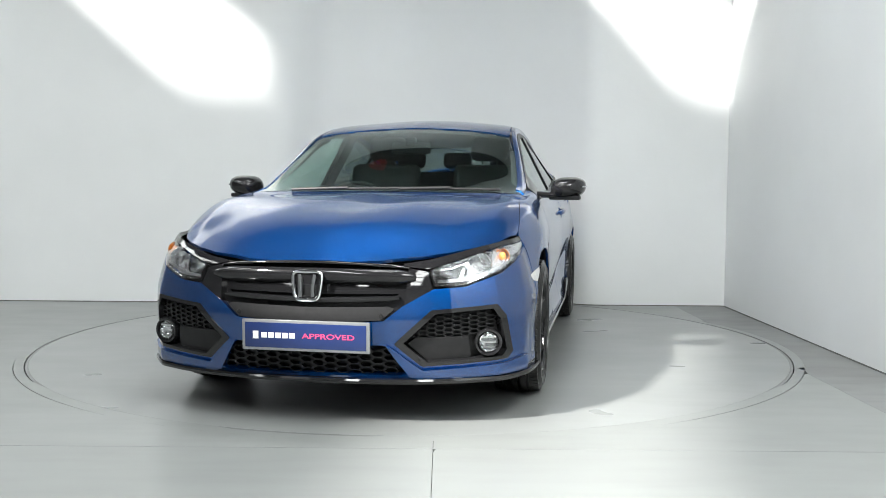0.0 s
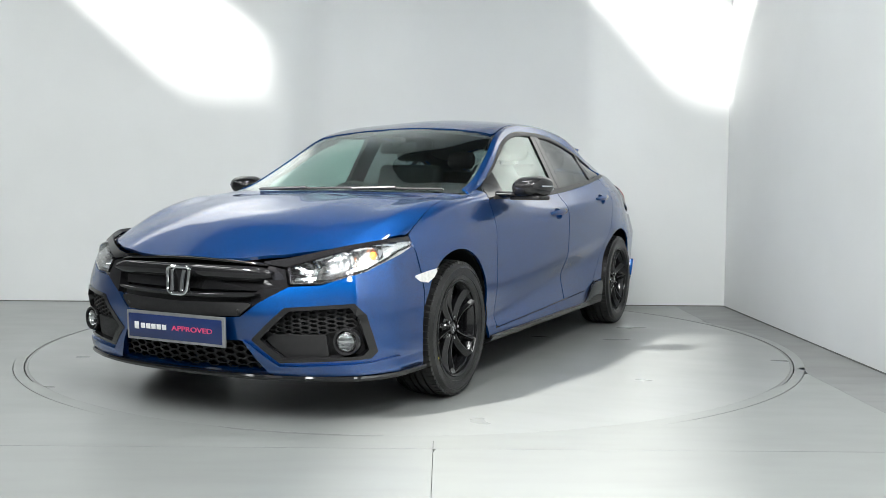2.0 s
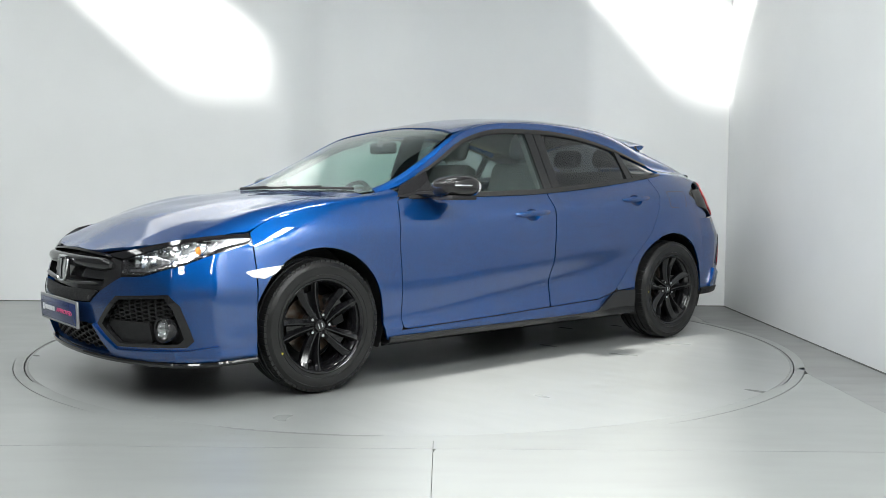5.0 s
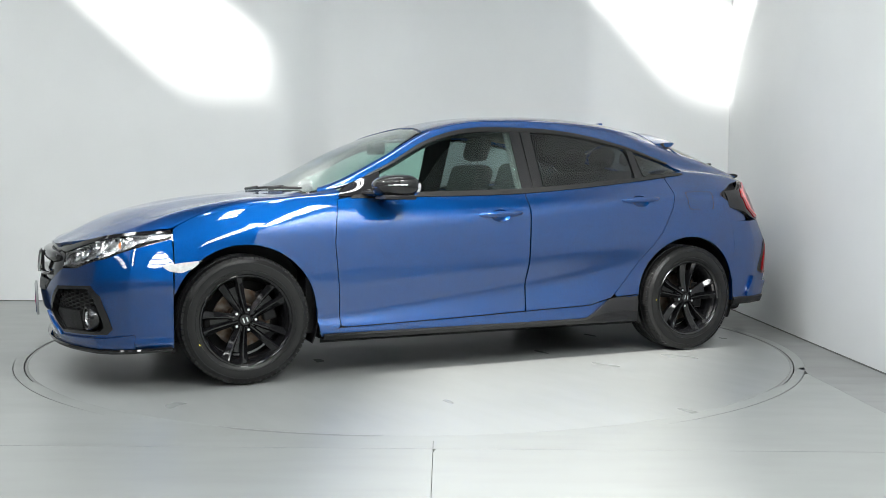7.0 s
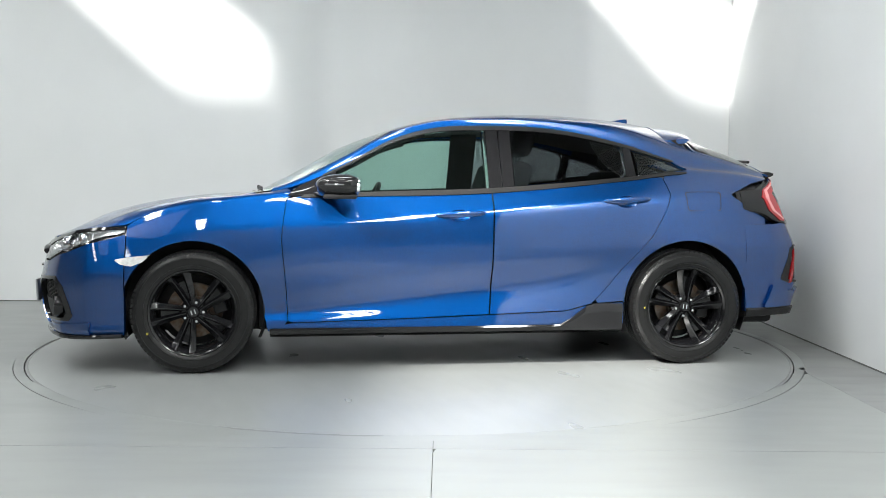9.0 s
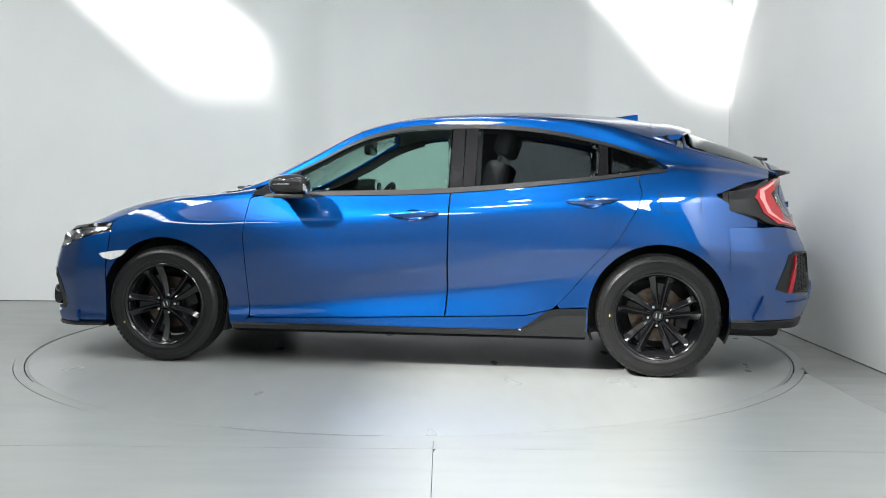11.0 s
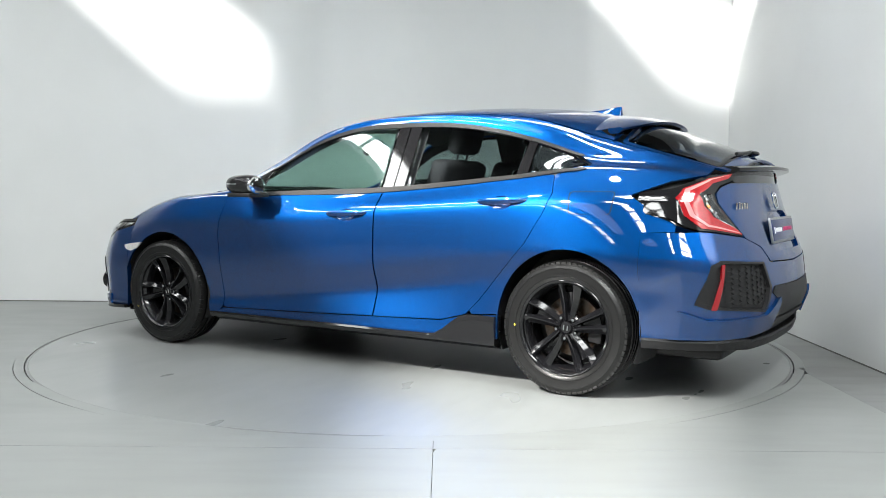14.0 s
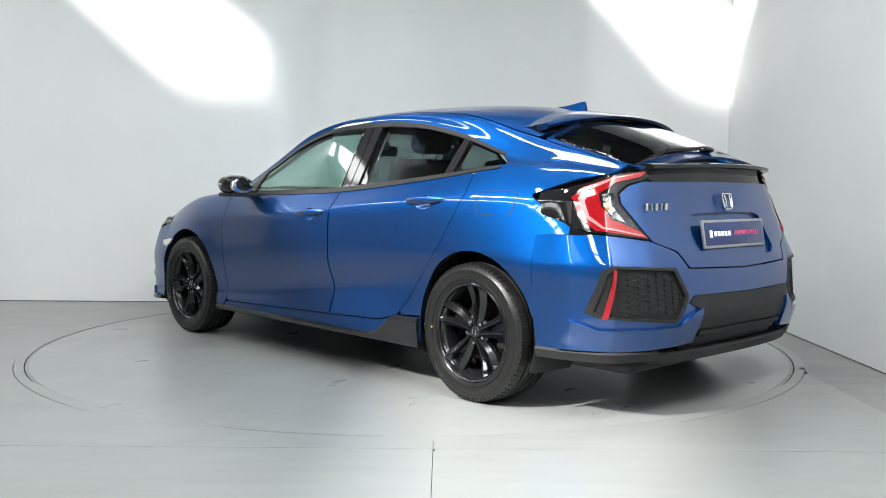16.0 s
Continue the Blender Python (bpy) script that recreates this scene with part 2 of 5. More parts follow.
def rounded(points, r=0.02, n=4):
    """The closed outline with its corners rounded."""
    out = []
    m = len(points)
    for i in range(m):
        p, a, b = (np.array(points[k % m], float) for k in (i, i - 1, i + 1))
        ra, rb = min(r, np.linalg.norm(a - p) / 2.1), min(r, np.linalg.norm(b - p) / 2.1)
        s, e = p + (a - p) / np.linalg.norm(a - p) * ra, p + (b - p) / np.linalg.norm(b - p) * rb
        for k in range(n + 1):
            t = k / n
            out.append((1 - t) ** 2 * s + 2 * t * (1 - t) * p + t * t * e)
    return out


# ---- the place ----
def flat(u, v):
    return np.stack([u, v, np.zeros_like(u)], -1)


def ring(r, n=160):
    return [(r * math.cos(2 * math.pi * k / n), r * math.sin(2 * math.pi * k / n)) for k in range(n)]


R_DISC, R_RIM = 2.268, 2.330
WALL_Y, WALL_X, NICHE = 1.87, 2.555, 2.325
HALL_X0, HALL_X1, HALL_Y0, HALL_Y1, HALL_Z = -9.0, 6.0, -11.0, 3.2, 4.5


def build_place():
    # outer floor: two slabs either side of a saw cut, a rim ring and the darker strip along the side wall
    def slab(name, x0, x1, y0, y1, mat, holes=(), drop=0.0, parent=None):
        ob = sheet(name, lambda u, v: np.stack([u, v, np.zeros_like(u) - drop], -1), dense([(x0, y0), (x1, y0), (x1, y1), (x0, y1)], 0.1), holes, 0.08, 0.08, mat, parent, flange=0.03)
        return ob
    under = mesh_ob("ground", [(-9, -11, -0.03), (6, -11, -0.03), (6, 3.2, -0.03), (-9, 3.2, -0.03)], [(0, 1, 2, 3)], GAP)
    tagged(under, "dark sub-floor under the painted floor slabs", "floor", kind="structure")
    fl = new("floor")
    tagged(fl, "light grey painted concrete floor with fine saw cuts and scuffs", "floor", kind="structure")
    g = 0.0011
    hole = ring(R_RIM)
    slab("floor_slab", -9, 2.14, -2.43 + g, 3.2, FLOOR, [hole], parent=fl)
    part("saw_cut", block(0.148 - g, 0.148 + g, -2.43, -R_RIM, -0.004, 0.0006), GAP, fl, "dark saw cut in the floor")
    slab("floor_slab", -9, 0.148 - g, -11, -2.43 - g, FLOOR, parent=fl)
    slab("floor_slab", 0.148 + g, 2.14, -11, -2.43 - g, FLOOR, parent=fl)
    slab("floor_strip", 2.14 + g, 6, -11, 3.2, EDGE, [hole], parent=fl)["label"] = "darker worn floor paint along the side wall"
    def swell(a, lo, hi, soft=6.0):
        a = (a - lo) % 360 + lo
        return min(1, max(0, (a - lo) / soft)) * min(1, max(0, (hi - a) / soft))
    rows, bm = [], bmesh.new()
    for k in range(360):
        inner = R_DISC - 0.0152 + 0.0225 * swell(k, -38, 220) + 0.0168 * swell(k, 251, 269, 2.0)
        outer = R_RIM - 0.0006 - 0.0045 * max(swell(k, 298, 342), swell(k, 198, 236))
        c, s = math.cos(radians(k)), math.sin(radians(k))
        rows.append([bm.verts.new((r * c, r * s, z)) for r, z in ((inner, 0.0), (outer, 0.0), (outer, -0.03), (inner, -0.03))])
    for k in range(360):
        a, b = rows[k], rows[(k + 1) % 360]
        for q in range(4):
            bm.faces.new((a[q], a[(q + 1) % 4], b[(q + 1) % 4], b[q]))
    rim = part("rim_ring", bm, FLOOR, fl, angle=20)
    rim["label"] = "painted steel rim around the turntable"

    # back wall with the curved recess that follows the turntable, side wall, unseen hall around the camera
    th = 0.12
    plan = [(HALL_X0, WALL_Y)]
    for x in np.arange(-2.2, 2.21, 0.05):
        over = math.sqrt(max(NICHE ** 2 - x * x, 0)) - WALL_Y
        start = min(1.0, max(0.0, (x + 1.30) / 0.50))
        start = start * start * (3 - 2 * start)
        plan.append((x, WALL_Y + start * 0.02 * math.log(1 + math.exp(over / 0.02))))
    plan.append((WALL_X, WALL_Y))
    def upright(name, plan, z0, z1, thick, mat):
        bm = bmesh.new()
        cols = []
        for i, (x, y) in enumerate(plan):
            a, b = Vector(plan[max(i - 1, 0)]), Vector(plan[min(i + 1, len(plan) - 1)])
            d = (b - a).normalized()
            nx, ny = -d.y * thick, d.x * thick
            cols.append([bm.verts.new(p) for p in ((x, y, z0), (x, y, z1), (x + nx, y + ny, z1), (x + nx, y + ny, z0))])
        for a, b in zip(cols, cols[1:]):
            for k in range(4):
                bm.faces.new((a[k], a[(k + 1) % 4], b[(k + 1) % 4], b[k]))
        bm.faces.new(cols[0]), bm.faces.new(cols[-1])
        return part(name, bm, mat, angle=20)
    tagged(upright("wall_north", plan, 0.0, 4.46, th, WALL), "white painted studio wall with a curved recess", "wall", kind="structure")
    for name, line2 in (("trim_1", [(x, y - 0.004) for x, y in plan]), ("trim_2", [(WALL_X - 0.004, WALL_Y - 0.004), (WALL_X - 0.004, -6.6)])):
        tagged(upright(name, line2, 0.0, 0.008, 0.003, JOINT), "dark dirty joint between wall and floor", "trim", kind="structure")
    tagged(upright("wall_east", [(WALL_X, WALL_Y - 0.002), (WALL_X, -6.6)], 0.0, 4.46, th, WALL), "white painted studio side wall", "wall", kind="structure")
    # four walls out of view close the hall, for bounce light and reflections
    for name, plan2 in (("wall_west", [(HALL_X0, HALL_Y0), (HALL_X0, HALL_Y1)]), ("wall_south", [(HALL_X1, HALL_Y0), (HALL_X0, HALL_Y0)]), ("wall_hall_east", [(HALL_X1, HALL_Y1), (HALL_X1, HALL_Y0)]), ("wall_hall_north", [(HALL_X0, HALL_Y1), (HALL_X1, HALL_Y1)])):
        tagged(upright(name, plan2, -0.03, HALL_Z, 0.1, HALL), "unseen grey hall wall, added for reflections and bounce light", "wall", kind="structure")

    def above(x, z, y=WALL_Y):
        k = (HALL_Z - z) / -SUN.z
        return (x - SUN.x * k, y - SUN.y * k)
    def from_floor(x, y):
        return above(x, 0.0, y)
    # openings shaped to fit: each sun patch traced back up to the unseen roof
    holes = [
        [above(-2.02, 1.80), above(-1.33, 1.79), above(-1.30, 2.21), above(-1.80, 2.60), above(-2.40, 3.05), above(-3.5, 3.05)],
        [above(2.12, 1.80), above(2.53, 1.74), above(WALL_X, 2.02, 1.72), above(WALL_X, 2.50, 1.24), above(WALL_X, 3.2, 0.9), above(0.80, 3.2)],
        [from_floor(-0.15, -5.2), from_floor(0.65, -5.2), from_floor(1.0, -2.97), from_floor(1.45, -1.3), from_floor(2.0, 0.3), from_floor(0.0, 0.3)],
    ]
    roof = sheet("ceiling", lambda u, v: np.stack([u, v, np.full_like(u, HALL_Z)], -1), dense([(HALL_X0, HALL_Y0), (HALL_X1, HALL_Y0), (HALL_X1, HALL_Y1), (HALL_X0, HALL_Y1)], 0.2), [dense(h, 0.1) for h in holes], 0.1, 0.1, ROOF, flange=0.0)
    tagged(roof, "unseen dark grey sheet roof, cut open to shape the sun patches", "ceiling", kind="structure")


build_place()
# red bar out of view, added only to reflect in the windscreen
beam = part("red_reflection_bar", block(-1.5, -0.75, 1.36, 1.46, 4.28, 4.48, 0.01), REFLECTED_RED)
tagged(beam, "unseen red bar under the roof, added for its reflection in the windscreen", "beam", kind="structure")
PURLIN = material("grey_roof_steel", (0.10, 0.10, 0.105), 0.5, spots=0.3, scale=4)


def roof_light(x0, x1, y0, y1, energy, pitch=0.72):
    """An area lamp in place of a strip of translucent roof sheets, over steel glazing bars."""
    panel_light("skylight", (x0 + x1) / 2, (y0 + y1) / 2, 4.44, x1 - x0, y1 - y0, energy)
    n = max(2, round((y1 - y0) / pitch))
    bm = bmesh.new()
    for k in range(n + 1):
        y = y0 + (y1 - y0) * k / n
        block(x0 - 0.06, x1 + 0.06, y - 0.03, y + 0.03, 4.36, 4.41, bm=bm)
    for x in (x0 - 0.04, x1 + 0.04):
        block(x - 0.04, x + 0.04, y0, y1, 4.34, 4.43, bm=bm)
    tagged(part("glazing_bars", bm, PURLIN, smooth=False), "grey steel bars under a strip of roof lights", "roof bars", kind="structure")


# unseen strips of roof lights, placed by reflections and powered to fill walls and car, two round lamps hang between
# them
roof_light(-3.75, -3.30, -2.9, -0.35, 45, 0.6)
roof_light(-5.65, -5.10, -9.4, 2.4, 110)
roof_light(-2.15, -1.65, -9.4, -4.6, 95)
roof_light(-0.65, -0.05, -3.9, -3.0, 26, 0.3)
roof_light(0.90, 1.70, -9.4, -4.6, 150)
# these two also serve as added fill for side wall and back wall
roof_light(1.85, 2.35, -5.6, -3.5, 100)
roof_light(-0.9, 0.9, -1.0, -0.5, 44, 0.25)
for x in (-1.65, 0.1):
    lamp = panel_light("bay_lamp", x, -1.75, 4.25, 0.22, 0.22, 9)
    lamp.data.shape = "DISK"

# ---- turntable ----
turntable = new("turntable")
tagged(turntable, "round grey painted turntable set flush in the floor", "turntable")
sheet("disc_plate", flat, ring(R_DISC - 0.016), [], 0.045, 0.045, DISC, turntable, flange=0.03)
part("edge_trim", lathe([(R_DISC - 0.0155, -0.001), (R_DISC, -0.001), (R_DISC, -0.03), (R_DISC - 0.0155, -0.03)], 200, "z", closed=True), EDGE, turntable, "worn steel edge of the turntable", angle=20)


# ---- the car: x forward, y to its left, z up, origin on the ground at the middle of the wheelbase ----
XS = np.arange(-2.5, 2.5001, 0.002)


def fair(keys, sigma=0.03):
    """A smooth curve through (x, value) keys, sampled along the car."""
    keys = sorted(keys)
    x, v = np.array([k[0] for k in keys]), np.array([k[1] for k in keys])
    h, d = np.diff(x), np.diff(v) / np.diff(x)
    m = np.empty(len(x))
    m[0], m[-1] = d[0], d[-1]
    for i in range(1, len(x) - 1):
        m[i] = (d[i - 1] * h[i] + d[i] * h[i - 1]) / (h[i] + h[i - 1])
    k = np.clip(np.searchsorted(x, XS) - 1, 0, len(x) - 2)
    t = (XS - x[k]) / h[k]
    y = v[k] * (1 + 2 * t) * (1 - t) ** 2 + h[k] * m[k] * t * (1 - t) ** 2 + v[k + 1] * t * t * (3 - 2 * t) + h[k] * m[k + 1] * t * t * (t - 1)
    y = np.where(XS < x[0], v[0] + m[0] * (XS - x[0]), np.where(XS > x[-1], v[-1] + m[-1] * (XS - x[-1]), y))
    w = np.exp(-0.5 * (np.arange(-75, 76) * 0.002 / sigma) ** 2)
    return np.convolve(np.pad(y, 75, mode="edge"), w / w.sum(), "valid")


def line(*keys, sigma=0.03):
    return fair([(x, y) for x, y, z in keys], sigma), fair([(x, z) for x, y, z in keys], sigma)


LINES = [
    line((2.1, 0.66, 0.18), (1.0, 0.70, 0.18), (-1.0, 0.70, 0.19), (-2.1, 0.62, 0.24)),
    line((2.1, 0.78, 0.20), (1.7, 0.852, 0.20), (0.9, 0.852, 0.205), (-0.9, 0.852, 0.215), (-1.7, 0.835, 0.25), (-2.1, 0.74, 0.28)),
    line((2.1, 0.79, 0.27), (1.7, 0.868, 0.27), (0.9, 0.866, 0.265), (-0.9, 0.868, 0.30), (-1.35, 0.878, 0.33), (-1.75, 0.852, 0.35), (-2.1, 0.76, 0.39)),
    line((2.1, 0.78, 0.36), (1.7, 0.868, 0.36), (0.9, 0.850, 0.325), (0.2, 0.836, 0.39), (-0.6, 0.834, 0.48), (-1.0, 0.866, 0.54), (-1.35, 0.888, 0.56), (-1.75, 0.86, 0.50), (-2.1, 0.77, 0.50)),
    line((2.1, 0.77, 0.50), (1.75, 0.865, 0.52), (1.35, 0.893, 0.56), (0.9, 0.874, 0.50), (0.2, 0.876, 0.54), (-0.6, 0.879, 0.62), (-1.0, 0.886, 0.67), (-1.35, 0.897, 0.70), (-1.75, 0.868, 0.66), (-2.1, 0.76, 0.64)),
    line((2.1, 0.74, 0.60), (1.9, 0.79, 0.64), (1.67, 0.832, 0.70), (1.35, 0.872, 0.755), (0.9, 0.872, 0.765), (0.0, 0.876, 0.825), (-0.6, 0.873, 0.875), (-1.0, 0.866, 0.905), (-1.35, 0.852, 0.925), (-1.65, 0.815, 0.93), (-2.1, 0.70, 0.86)),
    line((2.1, 0.70, 0.66), (1.9, 0.735, 0.715), (1.67, 0.775, 0.797), (1.35, 0.805, 0.888), (1.05, 0.812, 0.918), (0.57, 0.802, 0.937), (-0.25, 0.79, 0.963), (-1.03, 0.765, 1.035), (-1.39, 0.738, 1.075), (-1.75, 0.70, 1.05), (-2.1, 0.62, 0.99)),
    line((2.1, 0.60, 0.69), (1.9, 0.64, 0.755), (1.67, 0.68, 0.844), (1.35, 0.715, 0.918), (1.05, 0.745, 0.938), (0.9, 0.745, 0.96), (0.57, 0.705, 1.085), (0.28, 0.645, 1.235), (0.09, 0.62, 1.29), (-0.25, 0.605, 1.314), (-0.68, 0.605, 1.297), (-1.06, 0.63, 1.222), (-1.39, 0.66, 1.125), (-1.75, 0.63, 1.09), (-2.1, 0.55, 1.03)),
    line((2.1, 0.42, 0.712), (1.9, 0.47, 0.79), (1.67, 0.52, 0.857), (1.35, 0.565, 0.915), (1.05, 0.66, 0.952), (0.9, 0.672, 0.99), (0.57, 0.64, 1.145), (0.28, 0.59, 1.296), (0.09, 0.565, 1.348), (-0.25, 0.55, 1.380), (-0.68, 0.55, 1.375), (-1.06, 0.556, 1.334), (-1.39, 0.555, 1.238), (-1.75, 0.54, 1.15), (-2.1, 0.47, 1.055)),
    line((2.14, 0.22, 0.700), (1.9, 0.25, 0.817), (1.67, 0.28, 0.882), (1.35, 0.30, 0.932), (1.05, 0.34, 0.960), (0.9, 0.36, 1.028), (0.57, 0.34, 1.205), (0.28, 0.31, 1.32), (0.0, 0.29, 1.384), (-0.36, 0.28, 1.419), (-0.88, 0.28, 1.414), (-1.26, 0.28, 1.372), (-1.55, 0.28, 1.302), (-1.84, 0.28, 1.20), (-2.1, 0.25, 1.095)),
    line((2.185, 0.0, 0.688), (1.916, 0.0, 0.822), (1.585, 0.0, 0.892), (1.25, 0.0, 0.940), (1.05, 0.0, 0.963), (0.875, 0.0, 1.05), (0.563, 0.0, 1.225), (0.247, 0.0, 1.337), (0.034, 0.0, 1.39), (-0.363, 0.0, 1.432), (-0.88, 0.0, 1.427), (-1.257, 0.0, 1.387), (-1.55, 0.0, 1.318), (-1.84, 0.0, 1.212), (-2.12, 0.0, 1.105)),
]


def body(x, s):
    """The side and top of the body: s runs from 0 at the sill to 10 at the middle of roof and bonnet."""
    x, s = np.asarray(x, float), np.clip(np.asarray(s, float), 0, 10)
    n = len(LINES)
    i = np.clip(s.astype(int), 0, n - 2)
    t = s - i
    Y = np.stack([np.interp(x, XS, l[0]) for l in LINES])
    Z = np.stack([np.interp(x, XS, l[1]) for l in LINES])
    Y, Z = np.concatenate([Y, -Y[-2:-1]]), np.concatenate([Z, Z[-2:-1]])
    col = np.arange(x.size).reshape(x.shape)
    out = []
    for A in (Y, Z):
        A = A.reshape(A.shape[0], -1)
        p0, p1, p2, p3 = (A[np.clip(i + k, 0, n), col] for k in (-1, 0, 1, 2))
        smooth = 0.5 * (2 * p1 + (p2 - p0) * t + (2 * p0 - 5 * p1 + 4 * p2 - p3) * t * t + (3 * p1 - p0 - 3 * p2 + p3) * t ** 3)
        crisp = np.where((i >= 2) & (i <= 5), 0.45, 0.0) + np.where((i >= 6) & (i <= 8), 0.45 * np.clip((x - 1.05) / 0.15, 0, 1), 0.0)
        out.append(smooth * (1 - crisp) + crisp * (p1 + (p2 - p1) * t))
    return np.stack([x, out[0], out[1]], -1)


def side(x, s):
    return body(x, s)


def top(x, v):
    """The top of the body, v = 0 at the middle, to the left above zero."""
    p = body(x, 10 - np.abs(v))
    p[..., 1] *= np.sign(v)
    return p


SS = np.linspace(0, 10, 401)


def at_z(x, z):
    """s at a height on the side."""
    p = body(np.full(401, x), SS)
    k = np.argmax(p[:, 2])
    zz = np.maximum.accumulate(p[:k + 1, 2])
    return float(np.interp(z, zz, SS[:k + 1]))


def at_y(x, y):
    """v of the top at a distance from the middle."""
    p = body(np.full(401, x), SS)[160:]
    return math.copysign(10 - float(np.interp(-abs(y), -p[:, 1], SS[160:])), y)


def end_surface(end, keys, ys, fr):
    """Front or rear face: w from 0 at the middle to 6 at the corner, z upwards."""
    z_keys = np.array([k[0] for k in keys])
    zs = np.linspace(0.1, 1.2, 221)
    far = np.interp(zs, z_keys, [k[1] for k in keys])
    ker = np.exp(-0.5 * (np.arange(-12, 13) / 4.0) ** 2)
    far = np.convolve(np.pad(far, 12, mode="edge"), ker / ker.sum(), "valid")
    def y_side(x):
        p = body(np.full(401, x), SS)
        k = np.argmax(p[:, 2])
        return np.interp(zs, np.maximum.accumulate(p[:k + 1, 2]), p[:k + 1, 1])
    e1, e2 = y_side(end), y_side(end * 0.91)
    def f(w, z):
        w, z = np.asarray(w, float), np.asarray(z, float)
        a = np.abs(w)
        xf, w6, w7 = np.interp(z, zs, far), np.interp(z, zs, e1), np.interp(z, zs, e2)
        px = [end + (xf - end) * k for k in fr] + [np.full_like(z, end * 0.91)]
        py = [k * w6 / 0.868 for k in ys[:-1]] + [w6, w7]
        px, py = [px[1]] + px, [-py[1]] + py
        px, py = np.stack(px).reshape(len(px), -1), np.stack(py).reshape(len(py), -1)
        i = np.clip(a.astype(int), 0, 5).ravel()
        t = a.ravel() - i
        col = np.arange(i.size)
        res = []
        for A in (px, py):
            p0, p1, p2, p3 = (A[i + k, col] for k in range(4))
            bent = 0.5 * (2 * p1 + (p2 - p0) * t + (2 * p0 - 5 * p1 + 4 * p2 - p3) * t * t + (3 * p1 - p0 - 3 * p2 + p3) * t ** 3)
            fold = np.where((i == 3) | (i == 4), 0.55, 0.0)
            res.append(bent * (1 - fold) + fold * (p1 + (p2 - p1) * t))
        return np.stack([res[0], res[1] * np.sign(w).ravel() , z.ravel()], -1).reshape(*w.shape, 3)
    return f


nose = end_surface(1.69, [(0.1, 2.17), (0.19, 2.20), (0.30, 2.245), (0.45, 2.27), (0.57, 2.245), (0.66, 2.215), (0.72, 2.15), (0.80, 2.02)], (0, 0.22, 0.42, 0.60, 0.745, 0.838, 0.868), (1, 0.978, 0.912, 0.79, 0.63, 0.36, 0))
tail = end_surface(-1.70, [(0.2, -2.13), (0.28, -2.17), (0.36, -2.20), (0.45, -2.235), (0.60, -2.215), (0.66, -2.205), (0.75, -2.16), (0.90, -2.095), (1.0, -2.07), (1.1, -2.06)], (0, 0.25, 0.45, 0.62, 0.765, 0.84, 0.868), (1, 0.987, 0.938, 0.85, 0.67, 0.37, 0))
WW = np.linspace(0, 6, 601)


def on(f, y, z):
    """w of the place on a front or rear face at y and z."""
    yy = np.maximum.accumulate(f(WW, np.full(601, z))[:, 1])
    return math.copysign(float(np.interp(abs(y), yy, WW)), y)


def yz(f, *points, step=0.015):
    return [(on(f, y, z), z) for y, z in dense(points, step)]


def both(points):
    """A half outline from the middle's bottom round to its top, closed by its mirror image."""
    return list(points) + [(-y, z) for y, z in reversed(points)]


def on_face(f, y, z, out=0.0):
    w = on(f, y, z)
    p = f(np.array([w]), np.array([z]))[0]
    return Vector((p[0] + out, p[1], p[2]))


FX, RX, WZ, WR, ARCH = 1.3485, -1.3485, 0.3215, 0.3215, 0.362
car = new("car")
tagged(car, "blue metallic five-door hatchback with black alloy wheels on the turntable", "car")
G = 0.0022


def arc(cx, r, a0, a1, n=28):
    return [(cx + r * math.cos(radians(a0 + (a1 - a0) * k / n)), WZ + 0.012 + r * math.sin(radians(a0 + (a1 - a0) * k / n))) for k in range(n + 1)]


DU, DV = 0.014, 0.14


def hood_gap(x):
    return 2.95 + 1.25 * min(max((x - 1.03) / 0.66, 0), 1) ** 1.3


CUPS = ((-0.055, 0.829), (-0.995, 0.909))  # middles of the handle cups on the doors


def cup_edge(x, z, k=1.0, n=28):
    return [(x + k * 0.060 * math.cos(a), at_z(x + k * 0.060 * math.cos(a), z + k * 0.034 * math.sin(a))) for a in np.linspace(0, 2 * math.pi, n, endpoint=False)]


